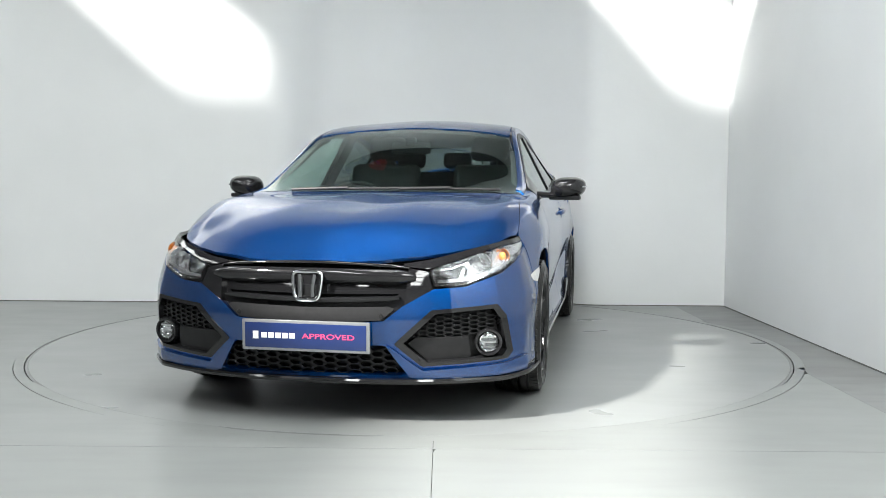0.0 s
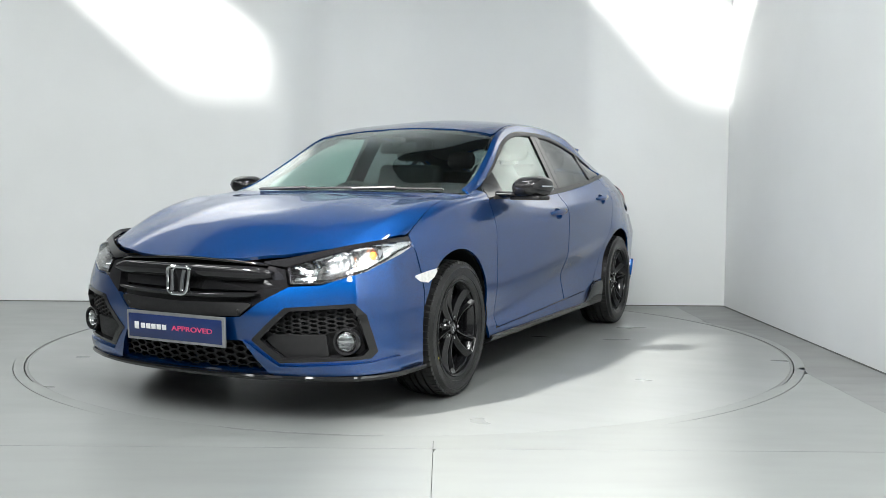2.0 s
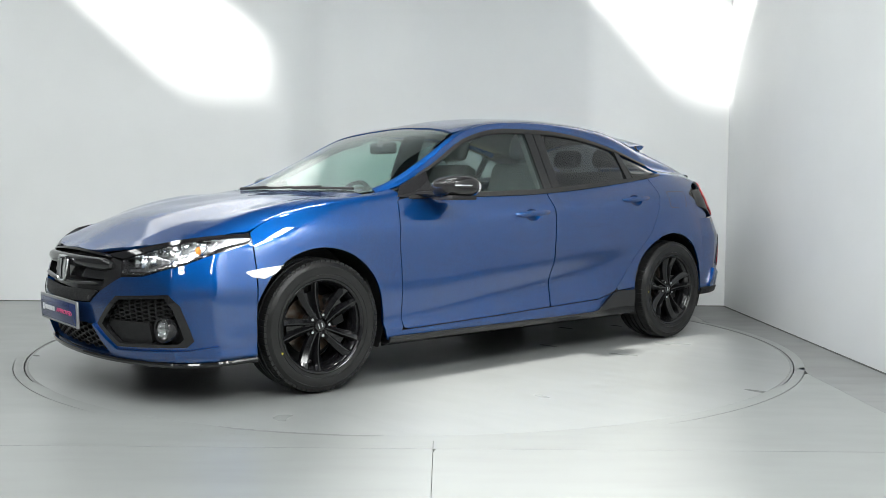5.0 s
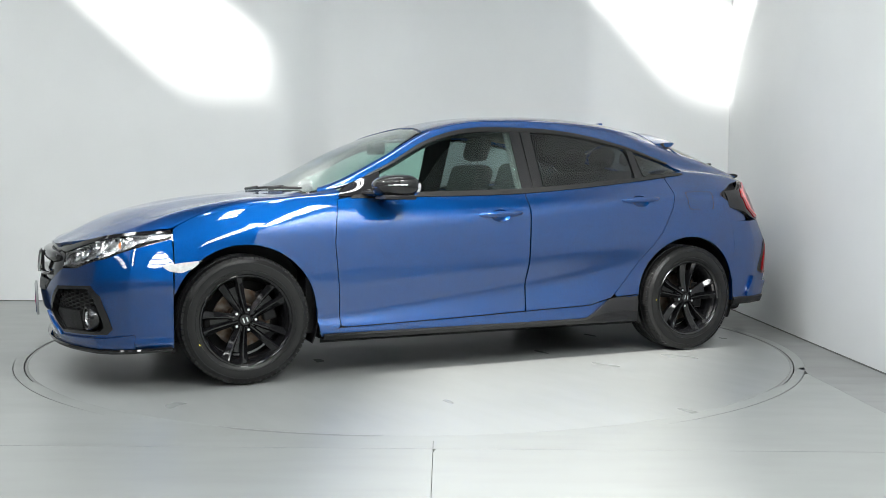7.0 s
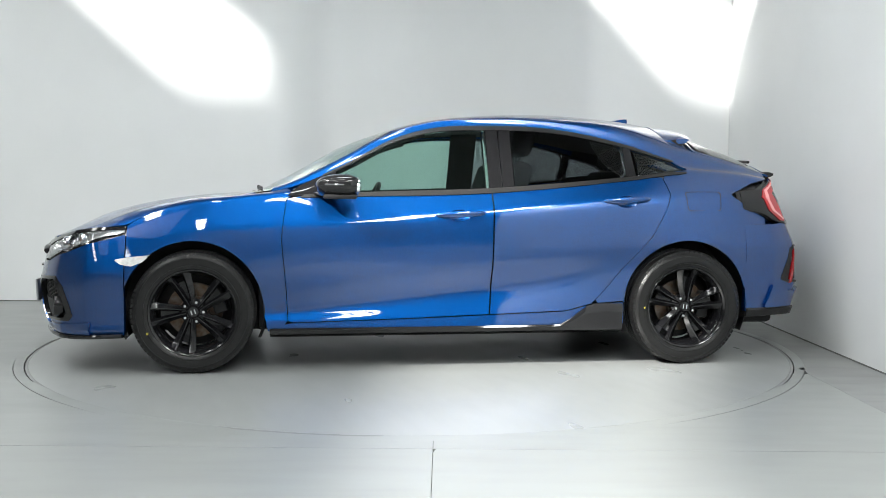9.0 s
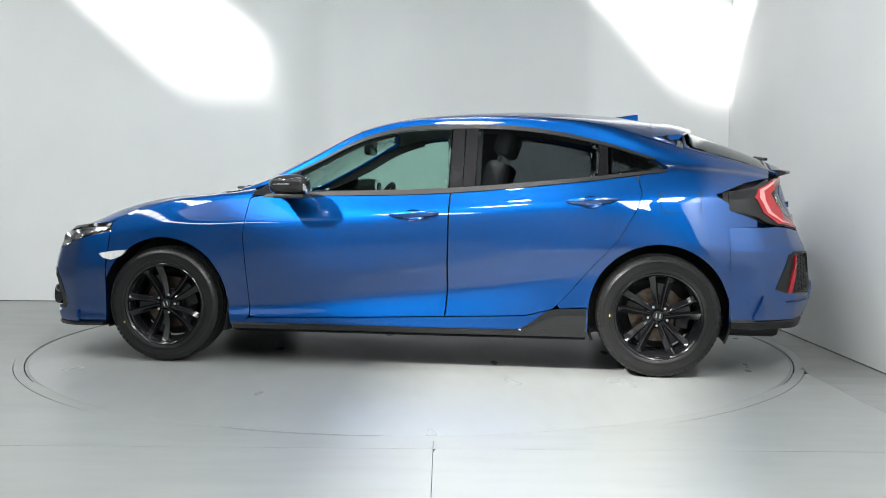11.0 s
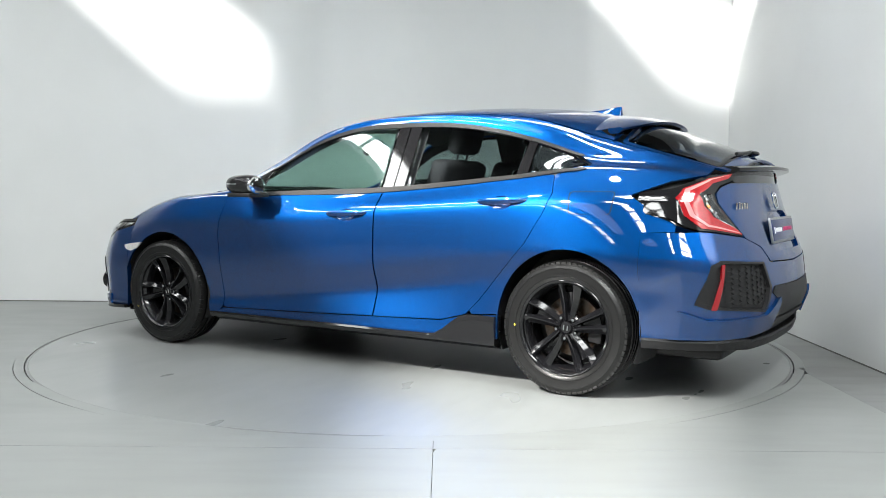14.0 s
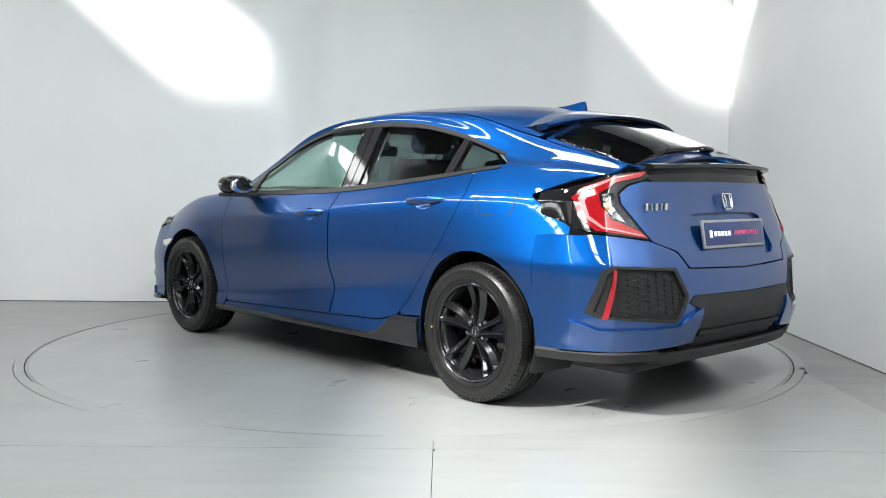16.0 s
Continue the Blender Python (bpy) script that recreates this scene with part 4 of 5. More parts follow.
def emblem(name, parent, m, s=1.0):
    """A plain chrome emblem: a rounded tapering ring with two uprights."""
    base = part(name, moved(tube([(0, y, z) for y, z in rounded([(-0.050 * s, 0.045 * s), (0.050 * s, 0.045 * s), (0.040 * s, -0.045 * s), (-0.040 * s, -0.045 * s)], 0.022 * s, 5)], 0.0065 * s, 8, True), m), CHROME, parent, "plain chrome emblem")
    for k in (-1, 1):
        part("upright", moved(tube([(0, k * 0.026 * s, 0.036 * s), (0.002, k * 0.021 * s, 0), (0, k * 0.021 * s, -0.036 * s)], 0.0075 * s, 8), m), CHROME, base)
    return base


def number_board(parent, m):
    """Show plate: grey frame, navy face, white bars where the maker's name stands, pink lettering."""
    board = part("show_plate", moved(block(-0.012, 0.0, -0.268, 0.268, -0.063, 0.063, 0.004), m), SILVER_FRAME, parent, "navy blue show plate in a grey metal frame")
    part("plate_face", moved(block(0.0, 0.003, -0.254, 0.254, -0.051, 0.051, 0.001), m), NAVY, board, "navy blue printed face")
    part("maker_mark", moved(block(0.003, 0.0042, -0.220, -0.196, -0.016, 0.016, 0.0005), m), WHITE, board, "plain white mark")
    for k in range(5):
        y = -0.184 + k * 0.0295
        part("maker_bar", moved(block(0.003, 0.0042, y, y + 0.024, -0.011, 0.011, 0.0005), m), WHITE, board, "plain white bar")
    text_part("lettering", "APPROVED", 0.029, PINK, board, m @ Matrix(((0, 0, 1, 0.0038), (1, 0, 0, -0.012), (0, 1, 0, 0), (0, 0, 0, 1))) @ Matrix.Diagonal((1.52, 1, 1, 1)), "pink lettering")
    return board


LAMPBACK = material("grey_chrome_lamp_body", (0.72, 0.73, 0.74), 0.25, 0.75, spots=0.4, scale=35)
SILVER_FRAME = material("grey_metal_frame", (0.45, 0.46, 0.47), 0.35, 0.8, spots=0.15, scale=20)


def lamp_bowl(name, parent, p, r, deep, mat=None, label=""):
    prof = [(r * k / 6, -deep * (1 - (k / 6) ** 2)) for k in range(7)] + [(r * 1.1, 0.004), (r * 1.16, 0.0), (r * 1.16, -deep)]
    bm = moved(lathe(prof, 28, axis="x"), Matrix.Translation(p))
    return part(name, bm, mat or SILVER, parent, label)


def rail(name, parent, height, reach, profile, mat):
    """A moulded bar across the nose: profile of (outwards, upwards) round the line z = height(0..1)."""
    bm, rows = bmesh.new(), []
    for y in np.linspace(-reach, reach, 61):
        a = abs(y) / reach
        z = height(a)
        taper = 1 - 0.55 * max(0, (a - 0.8) / 0.2) ** 2
        p = on_face(nose, y, z)
        rows.append([bm.verts.new(p + Vector((o, 0, h * taper))) for o, h in profile])
    n = len(profile)
    for a, b in zip(rows, rows[1:]):
        for k in range(n):
            bm.faces.new((a[k], a[(k + 1) % n], b[(k + 1) % n], b[k]))
    bm.faces.new(rows[0]), bm.faces.new(rows[-1])
    return part(name, bm, mat, parent, angle=50)


def build_front():
    # grille
    grille = sheet("grille", nose, yz(nose, *both(GRILLE)), [yz(nose, *both([(0, 0.663), (0.35, 0.652), (0.375, 0.660), (0.35, 0.667), (0, 0.678)])), yz(nose, *both([(0, 0.533), (0.345, 0.541), (0.37, 0.556), (0, 0.552)]))], 0.05, 0.006, PIANO, car, flange=0.02, label="gloss black front grille panel", lift=-0.022)
    sheet("grille_back", shifted(nose, -0.05), yz(nose, *both(GRILLE)), [], 0.08, 0.02, BLACK, grille)
    rail("grille_bar", grille, lambda a: 0.620 - 0.004 * a * a, 0.43, [(-0.03, 0.030), (0.004, 0.031), (0.016, 0.022), (0.019, 0.0), (0.010, -0.022), (0.0, -0.027), (-0.03, -0.027)], PIANO)
    rail("grille_bar", grille, lambda a: 0.672 - 0.018 * a * a, 0.40, [(-0.03, 0.006), (0.002, 0.007), (0.006, 0.002), (0.005, -0.003), (-0.03, -0.006)], PIANO)
    rail("grille_bar", grille, lambda a: 0.527 + 0.010 * a * a, 0.37, [(-0.03, 0.008), (0.008, 0.008), (0.012, 0.004), (0.009, -0.008), (-0.03, -0.010)], PIANO)
    sheet("bumper_insert", nose, yz(nose, *both([(0, 0.434), (0.30, 0.448), (0.355, 0.495), (0.33, 0.503), (0, 0.495)])), [], 0.06, 0.008, BLACK, grille, flange=0.012, lift=0.001, label="matt black insert above the bumper")
    for y in (0.30, -0.30):
        part("parking_sensor", moved(lathe([(0, 0.004), (0.008, 0.004), (0.0105, 0.0), (0.0105, -0.01)], 16, "x"), Matrix.Translation(on_face(nose, y, 0.465, 0.001))), SATIN, grille)
    e = on_face(nose, 0, 0.582, 0.022)
    emblem("emblem", grille, Matrix.Translation(e) @ Matrix.Rotation(radians(-6), 4, "Y"), 1.25)
    part("emblem_base", moved(block(-0.02, -0.006, -0.052, 0.052, -0.05, 0.05, 0.006), Matrix.Translation(e)), PIANO, grille)

    # headlights with black brows
    hl = [(0.482, 0.648), (0.644, 0.702), (0.736, 0.733), (0.815, 0.751), (0.815, 0.735), (0.803, 0.682), (0.757, 0.636), (0.62, 0.585), (0.504, 0.584)]
    brow = [(0.36, 0.667), (0.42, 0.655), (0.478, 0.650), (0.644, 0.705), (0.736, 0.735), (0.815, 0.753), (0.815, 0.770), (0.713, 0.747), (0.636, 0.728), (0.557, 0.706), (0.476, 0.685)]
    corner = [(0.40, 0.655), (0.472, 0.641), (0.496, 0.574), (0.56, 0.572), (0.39, 0.500)]
    for s in (1, -1):
        k = (lambda a: a) if s > 0 else flipped
        lamp = sheet("headlight", shifted(nose, -0.055), yz(nose, *k(inset(hl, 1.02))), [], 0.06, 0.01, LAMPBACK, car, label="clear headlight with chrome reflectors")
        ringp = yz(nose, *k(hl))
        sheet("lamp_rim", nose, ringp, [yz(nose, *k(inset(hl, 0.95)))], 0.03, 0.005, PIANO, lamp, flange=0.03, lift=-0.003)
        lens = sheet("lens", nose, ringp, [], 0.06, 0.01, CLEAR, lamp, back=0.003, label="clear lens")
        lens.visible_shadow = False
        sheet("brow", nose, yz(nose, *k(brow)), [], 0.05, 0.006, PIANO, lamp, flange=0.02, lift=0.002, label="gloss black strip over the lamp")
        sheet("brow", nose, yz(nose, *k(corner)), [], 0.04, 0.008, PIANO, lamp, flange=0.02, lift=-0.002)
        for y, z, r, d in ((0.550, 0.628, 0.034, 0.03), (0.600, 0.638, 0.020, 0.02), (0.668, 0.664, 0.040, 0.035)):
            lamp_bowl("reflector", lamp, on_face(nose, s * y, z, -0.028), r, d)
        b = bmesh.new()
        bmesh.ops.create_uvsphere(b, u_segments=20, v_segments=12, radius=0.026)
        part("projector_lens", moved(b, Matrix.Translation(on_face(nose, s * 0.668, 0.664, -0.035))), CLEAR, lamp)
        b = bmesh.new()
        bmesh.ops.create_uvsphere(b, u_segments=16, v_segments=10, radius=0.016)
        part("indicator_bulb", moved(b, Matrix.Translation(on_face(nose, s * 0.745, 0.692, -0.045)) @ Matrix.Diagonal((1, 1, 1.1, 1))), AMBER, lamp, "amber indicator bulb")
        lamp_bowl("reflector", lamp, on_face(nose, s * 0.745, 0.692, -0.042), 0.030, 0.026)
        strip = [(0.51, 0.592), (0.63, 0.600), (0.75, 0.647), (0.793, 0.687), (0.78, 0.687), (0.742, 0.656), (0.62, 0.611), (0.51, 0.604)]
        sheet("light_strip", shifted(nose, -0.02), yz(nose, *k(strip)), [], 0.04, 0.005, SILVER, lamp, flange=0.01)
        sheet("light_strip", shifted(nose, -0.022), yz(nose, *k([(0.585, 0.60), (0.60, 0.60), (0.625, 0.675), (0.61, 0.675)])), [], 0.03, 0.008, SILVER, lamp, flange=0.015)
        sheet("light_strip", shifted(nose, -0.022), yz(nose, *k([(0.70, 0.645), (0.712, 0.65), (0.725, 0.71), (0.712, 0.71)])), [], 0.03, 0.008, SILVER, lamp, flange=0.015)

        # side vents with honeycomb and fog lamp
        vent = sheet("bumper_vent", nose, yz(nose, *k(inset(VENT, 1.02))), [yz(nose, *k(inset(VENT, 0.885)))], 0.03, 0.006, PIANO, car, flange=0.035, lift=0.004, label="black bumper vent with honeycomb mesh and fog lamp")
        sheet("vent_back", shifted(nose, -0.05), yz(nose, *k(inset(VENT, 1.0))), [], 0.06, 0.015, BLACK, vent)
        hexmesh("vent_mesh", nose, k([(0.415, 0.378), (0.508, 0.470), (0.735, 0.484), (0.748, 0.405), (0.66, 0.390), (0.61, 0.374)]), 0.0215, -0.026, BLACK, vent, 0.22, 0.02, 0.5)
        sheet("vent_panel", shifted(nose, -0.02), yz(nose, *k([(0.400, 0.350), (0.43, 0.374), (0.635, 0.374), (0.64, 0.286), (0.475, 0.278)])), [], 0.05, 0.01, BLACK, vent, flange=0.03)
        c = on_face(nose, s * 0.713, 0.348, 0.004)
        turn = Matrix.Translation(c) @ Matrix.Rotation(radians(14 * s), 4, "Z")
        fog = part("fog_lamp", moved(lathe([(0.058, -0.04), (0.058, -0.006), (0.054, 0.002), (0.046, 0.0), (0.042, -0.012), (0.040, -0.04)], 32, "x"), turn), PIANO, vent, "round fog lamp")
        part("fog_bowl", moved(lathe([(0.0, -0.035), (0.02, -0.032), (0.034, -0.018), (0.040, -0.006)], 28, "x"), turn), SILVER, fog)
        b = bmesh.new()
        bmesh.ops.create_uvsphere(b, u_segments=20, v_segments=10, radius=0.039)
        o = part("fog_lens", moved(b, turn @ Matrix.Translation((-0.006, 0, 0)) @ Matrix.Diagonal((0.25, 1, 1, 1))), CLEAR, fog)
        o.visible_shadow = False
        for z in (0.02, 0.0, -0.02):
            part("fog_bulb", moved(block(-0.02, -0.012, -0.03, 0.03, z - 0.003, z + 0.003), turn), SILVER, fog)
        blade = [(0.315, 0.350), (0.345, 0.334), (0.455, 0.243), (0.778, 0.258), (0.845, 0.275), (0.845, 0.215), (0.60, 0.208), (0.44, 0.206), (0.405, 0.214)]
        sheet("bumper_blade", nose, yz(nose, *k(blade)), [], 0.04, 0.006, PAINT, car, flange=0.02, lift=0.013, label="blue blade under the vent")
    # lower intake and lip
    lower = sheet("lower_intake", shifted(nose, -0.055), yz(nose, *both([(0, 0.20), (0.42, 0.20), (0.36, 0.35), (0, 0.36)])), [], 0.06, 0.015, BLACK, car, label="black lower intake with honeycomb mesh")
    hexmesh("intake_mesh", nose, both([(0.0, 0.217), (0.385, 0.222), (0.34, 0.325), (0.0, 0.325)]), 0.033, -0.018, BLACK, lower, 0.2, 0.03, 0.5)
    rows, bm = [], bmesh.new()
    for w in np.linspace(-5.95, 5.95, 90):
        a = abs(w) / 6
        out = 0.028 + 0.016 * max(0, (a - 0.6) / 0.4)
        p, q = nose(np.array([w]), np.array([0.20]))[0], nose(np.array([w + 0.02]), np.array([0.20]))[0]
        d = Vector((q - p)).normalized()
        nx = Vector((d.y, -d.x, 0))
        z = 0.198 + 0.014 * max(0, (a - 0.75) / 0.25)
        rows.append([bm.verts.new(Vector((p[0], p[1], z)) + nx * o + Vector((0, 0, h))) for o, h in ((-0.06, 0.006), (out - 0.004, 0.004), (out, -0.004), (out - 0.006, -0.016), (-0.08, -0.024))])
    for a, b in zip(rows, rows[1:]):
        for k in range(5):
            bm.faces.new((a[k], a[(k + 1) % 5], b[(k + 1) % 5], b[k]))
    bm.faces.new(rows[0]), bm.faces.new(rows[-1])
    part("front_lip", bm, PIANO, car, "gloss black front lip")
    number_board(car, pose(2.288, 0, 0.381, 0, 2, 0))


build_front()


# ---- rear end ----
def build_rear():
    outer = [(0.50, 1.060), (0.642, 1.036), (0.74, 0.985), (0.80, 0.962), (0.87, 0.956), (0.87, 0.95), (0.815, 0.856), (0.80, 0.815), (0.775, 0.797), (0.582, 0.768), (0.60, 0.80), (0.66, 0.92), (0.655, 0.962), (0.60, 1.0), (0.53, 1.018), (0.49, 1.03)]
    cshape = [(0.50, 1.054), (0.642, 1.030), (0.735, 0.983), (0.775, 0.940), (0.787, 0.862), (0.768, 0.805), (0.588, 0.773), (0.622, 0.806), (0.713, 0.853), (0.727, 0.905), (0.715, 0.958), (0.643, 1.006), (0.535, 1.030)]
    clear = [(0.628, 0.811), (0.708, 0.857), (0.722, 0.905), (0.708, 0.955), (0.672, 0.962), (0.676, 0.925), (0.62, 0.815)]
    white = [(0.510, 1.049), (0.640, 1.022), (0.728, 0.972), (0.757, 0.925), (0.764, 0.864), (0.745, 0.82), (0.61, 0.785), (0.605, 0.781), (0.750, 0.812), (0.776, 0.860), (0.766, 0.935), (0.735, 0.978), (0.642, 1.026)]
    for s in (1, -1):
        k = (lambda a: a) if s > 0 else flipped
        lamp = sheet("tail_lamp", shifted(tail, 0.03), yz(tail, *k(outer)), [], 0.06, 0.008, PIANO, car, flip=True, label="wraparound tail lamp with a red C-shaped light bar")
        sheet("lamp_housing", tail, yz(tail, *k(outer)), [yz(tail, *k(cshape)), yz(tail, *k(clear))], 0.03, 0.005, PIANO, lamp, flange=0.03, flip=True, lift=0.001, label="smoked black housing")
        sheet("light_bar", tail, yz(tail, *k(cshape)), [], 0.03, 0.005, REDLENS, lamp, flange=0.012, flip=True, lift=0.006, label="red C-shaped lens")
        sheet("light_guide", tail, yz(tail, *k(white)), [], 0.02, 0.0035, PINKISH, lamp, flange=0.003, flip=True, lift=0.009, label="pale red light guide")
        sheet("reflector_back", shifted(tail, 0.02), yz(tail, *k(inset(clear, 1.1))), [], 0.03, 0.006, SILVER, lamp, flip=True)
        o = sheet("clear_lens", tail, yz(tail, *k(clear)), [], 0.03, 0.006, CLEAR, lamp, back=0.003, flip=True, lift=0.004, label="clear lens")
        o.visible_shadow = False
        for i, (y, z) in enumerate(((0.695, 0.935), (0.705, 0.90), (0.68, 0.875), (0.69, 0.855))):
            b = bmesh.new()
            bmesh.ops.create_icosphere(b, subdivisions=2, radius=0.012)
            part("bulb", moved(b, Matrix.Translation(on_face(tail, s * y, z, 0.012))), AMBER if i == 1 else SILVER, lamp)
        # vents
        rv = sheet("rear_vent", tail, yz(tail, *k(inset(RVENT, 1.03))), [yz(tail, *k(inset(RVENT, 0.93)))], 0.03, 0.006, BLACK, car, flange=0.03, flip=True, lift=0.003, label="matt black rear bumper vent with honeycomb relief")
        sheet("vent_back", shifted(tail, 0.016), yz(tail, *k(RVENT)), [], 0.05, 0.012, BLACK, rv, flip=True)
        hexmesh("vent_mesh", tail, k([(0.52, 0.455), (0.475, 0.53), (0.525, 0.63), (0.735, 0.64), (0.755, 0.46)]), 0.026, 0.010, BLACK, rv, 0.16, 0.01, 0.5)
        blade = [(0.385, 0.335), (0.366, 0.482), (0.40, 0.470), (0.50, 0.412), (0.79, 0.402), (0.842, 0.44), (0.842, 0.31), (0.60, 0.318)]
        sheet("bumper_blade", tail, yz(tail, *k(blade)), [], 0.04, 0.006, PAINT, car, flange=0.03, flip=True, lift=0.018, label="blue blade under the vent")
        sheet("reflector", tail, yz(tail, *k([(0.752, 0.648), (0.764, 0.648), (0.788, 0.445), (0.776, 0.445)])), [], 0.02, 0.006, REDFILM, rv, flange=0.012, flip=True, lift=0.004, label="red reflector strip")
    # tailgate lip with tinted lower glass
    lip = bmesh.new()
    rows = []
    for i in range(41):
        y = -0.50 + i / 40.0
        a = abs(y) / 0.5
        x = -2.145 + 0.075 * a ** 2.2 + 0.02 * a ** 8
        z = 1.078 + 0.012 * (1 - a * a)
        rows.append([lip.verts.new(p) for p in ((x + 0.16, y, z + 0.012), (x + 0.03, y, z + 0.012), (x, y, z + 0.004), (x + 0.002, y, z - 0.010), (x + 0.035, y, z - 0.022), (x + 0.16, y, z - 0.03))])
    for a, b in zip(rows, rows[1:]):
        for k in range(6):
            lip.faces.new((a[k], a[(k + 1) % 6], b[(k + 1) % 6], b[k]))
    lip.faces.new(rows[0]), lip.faces.new(rows[-1])
    part("lip_spoiler", lip, PIANO, tailgate, "gloss black lip spoiler")
    sheet("lower_glass", shifted(tail, 0.012), yz(tail, *both([(0, 0.965), (0.33, 0.965), (0.44, 1.0), (0.50, 1.035), (0.50, 1.075), (0, 1.08)])), [], 0.06, 0.01, PIANO, tailgate, flip=True, label="black glass band under the lip")
    # roof spoiler: a wing over the rear window with an open gap under it
    wing, rows = bmesh.new(), []
    for i in range(45):
        y = -0.525 + 1.05 * i / 44
        a = abs(y) / 0.525
        x1 = -1.585 + 0.090 * a ** 3
        p = top(np.array([-1.36]), np.array([at_y(-1.36, y)]))[0]
        z1 = 1.340 - 0.060 * a * a
        z0 = p[2] + 0.003
        rows.append([wing.verts.new(q) for q in ((-1.34, y, z0 + 0.004), (-1.45, y, (z0 * 0.55 + z1 * 0.45) + 0.010), (x1 + 0.02, y, z1 + 0.004), (x1, y, z1 - 0.004), (x1 + 0.015, y, z1 - 0.016), (-1.47, y, (z0 * 0.55 + z1 * 0.45) - 0.018), (-1.36, y, z0 - 0.02))])
    for a, b in zip(rows, rows[1:]):
        for k in range(7):
            wing.faces.new((a[k], a[(k + 1) % 7], b[(k + 1) % 7], b[k]))
    wing.faces.new(rows[0]), wing.faces.new(rows[-1])
    sp = part("roof_spoiler", wing, PAINT, tailgate, "blue roof spoiler")
    for s in (1, -1):
        fin = bmesh.new()
        a = [fin.verts.new(q) for q in ((-1.38, s * 0.528, 1.270), (-1.425, s * 0.524, 1.282), (-1.445, s * 0.522, 1.262), (-1.455, s * 0.525, 1.222))]
        b = [fin.verts.new((v.co.x, v.co.y - s * 0.03, v.co.z)) for v in a]
        fin.faces.new(a), fin.faces.new(b)
        for k in range(4):
            fin.faces.new((a[k], a[(k + 1) % 4], b[(k + 1) % 4], b[k]))
        part("spoiler_end", fin, PIANO, sp, "gloss black spoiler end")
    under, rows = bmesh.new(), []
    for i in range(41):
        y = -0.485 + 0.97 * i / 40
        a = abs(y) / 0.525
        x1, z1 = -1.585 + 0.090 * a ** 3, 1.340 - 0.060 * a * a
        zs = top(np.array([-1.50]), np.array([at_y(-1.50, y)]))[0][2]
        zt = top(np.array([-1.40]), np.array([at_y(-1.40, y)]))[0][2]
        rows.append([under.verts.new(q) for q in ((x1 + 0.016, y, z1 - 0.014), (x1 + 0.03, y, z1 - 0.022), (-1.475, y, (z1 - 0.02 + zs) / 2), (-1.50, y, zs + 0.003), (-1.40, y, zt - 0.01), (-1.42, y, zt + 0.0))])
    for a, b in zip(rows, rows[1:]):
        for k in range(6):
            under.faces.new((a[k], a[(k + 1) % 6], b[(k + 1) % 6], b[k]))
    under.faces.new(rows[0]), under.faces.new(rows[-1])
    part("spoiler_underside", under, PIANO, sp, "gloss black underside of the spoiler")
    part("brake_light", block(-1.54, -1.515, -0.16, 0.16, 1.318, 1.328, 0.003), REDLENS, sp, "high red brake light")
    # aerial fin
    fin = bmesh.new()
    rows = []
    for x, h, w in ((-1.10, 0.003, 0.010), (-1.16, 0.014, 0.026), (-1.22, 0.030, 0.030), (-1.265, 0.045, 0.028), (-1.29, 0.050, 0.022), (-1.285, 0.03, 0.03), (-1.285, 0.0, 0.032)):
        zr = top(np.array([x]), np.array([0.0]))[0][2]
        rows.append([fin.verts.new(q) for q in ((x, -w, zr - 0.01), (x, -w * 0.45, zr + h * 0.6), (x, -w * 0.12, zr + h), (x, w * 0.12, zr + h), (x, w * 0.45, zr + h * 0.6), (x, w, zr - 0.01))])
    for a, b in zip(rows, rows[1:]):
        for k in range(5):
            fin.faces.new((a[k], a[k + 1], b[k + 1], b[k]))
    part("aerial_fin", fin, PAINT, car, "blue shark-fin aerial")
    # rear wiper
    wp = part("rear_wiper", tube([(-1.985, -0.02, 1.175), (-1.99, 0.10, 1.165), (-1.985, 0.30, 1.155)], 0.009, 8), BLACK, tailgate)
    b = bmesh.new()
    bmesh.ops.create_uvsphere(b, u_segments=16, v_segments=8, radius=0.03)
    part("wiper_motor", moved(b, Matrix.Translation((-2.0, 0.0, 1.165)) @ Matrix.Diagonal((1, 1.6, 0.5, 1))), PIANO, wp)
    # badges and plate
    for i, (y0, y1) in enumerate(((0.56, 0.527), (0.52, 0.512), (0.505, 0.472), (0.465, 0.457), (0.45, 0.417))):
        p = on_face(tail, (y0 + y1) / 2, 0.905, -0.005)
        part("badge_bar", moved(block(-0.003, 0.003, -(y0 - y1) / 2, (y0 - y1) / 2, -0.015, 0.015, 0.001), Matrix.Translation(p) @ Matrix.Rotation(radians(10), 4, "Z")), CHROME, tailgate, "plain chrome badge bar")
    emblem("emblem", tailgate, Matrix.Translation(on_face(tail, 0, 0.928, -0.024)) @ Matrix.Rotation(radians(180), 4, "Z") @ Matrix.Rotation(radians(-14), 4, "Y"), 0.82)
    number_board(tailgate, pose(-2.155, 0, 0.785, 0, 0, 180) @ pose(0, 0, 0, 0, -10, 0))
    # dark lower bumper: insert, diffuser slats, lip
    sheet("bumper_insert", tail, yz(tail, *both([(0, 0.39), (0.385, 0.385), (0.372, 0.47), (0.432, 0.503), (0.40, 0.533), (0, 0.527)])), [], 0.05, 0.008, BLACK, car, flange=0.02, flip=True, lift=0.006, label="matt black insert of the rear bumper")
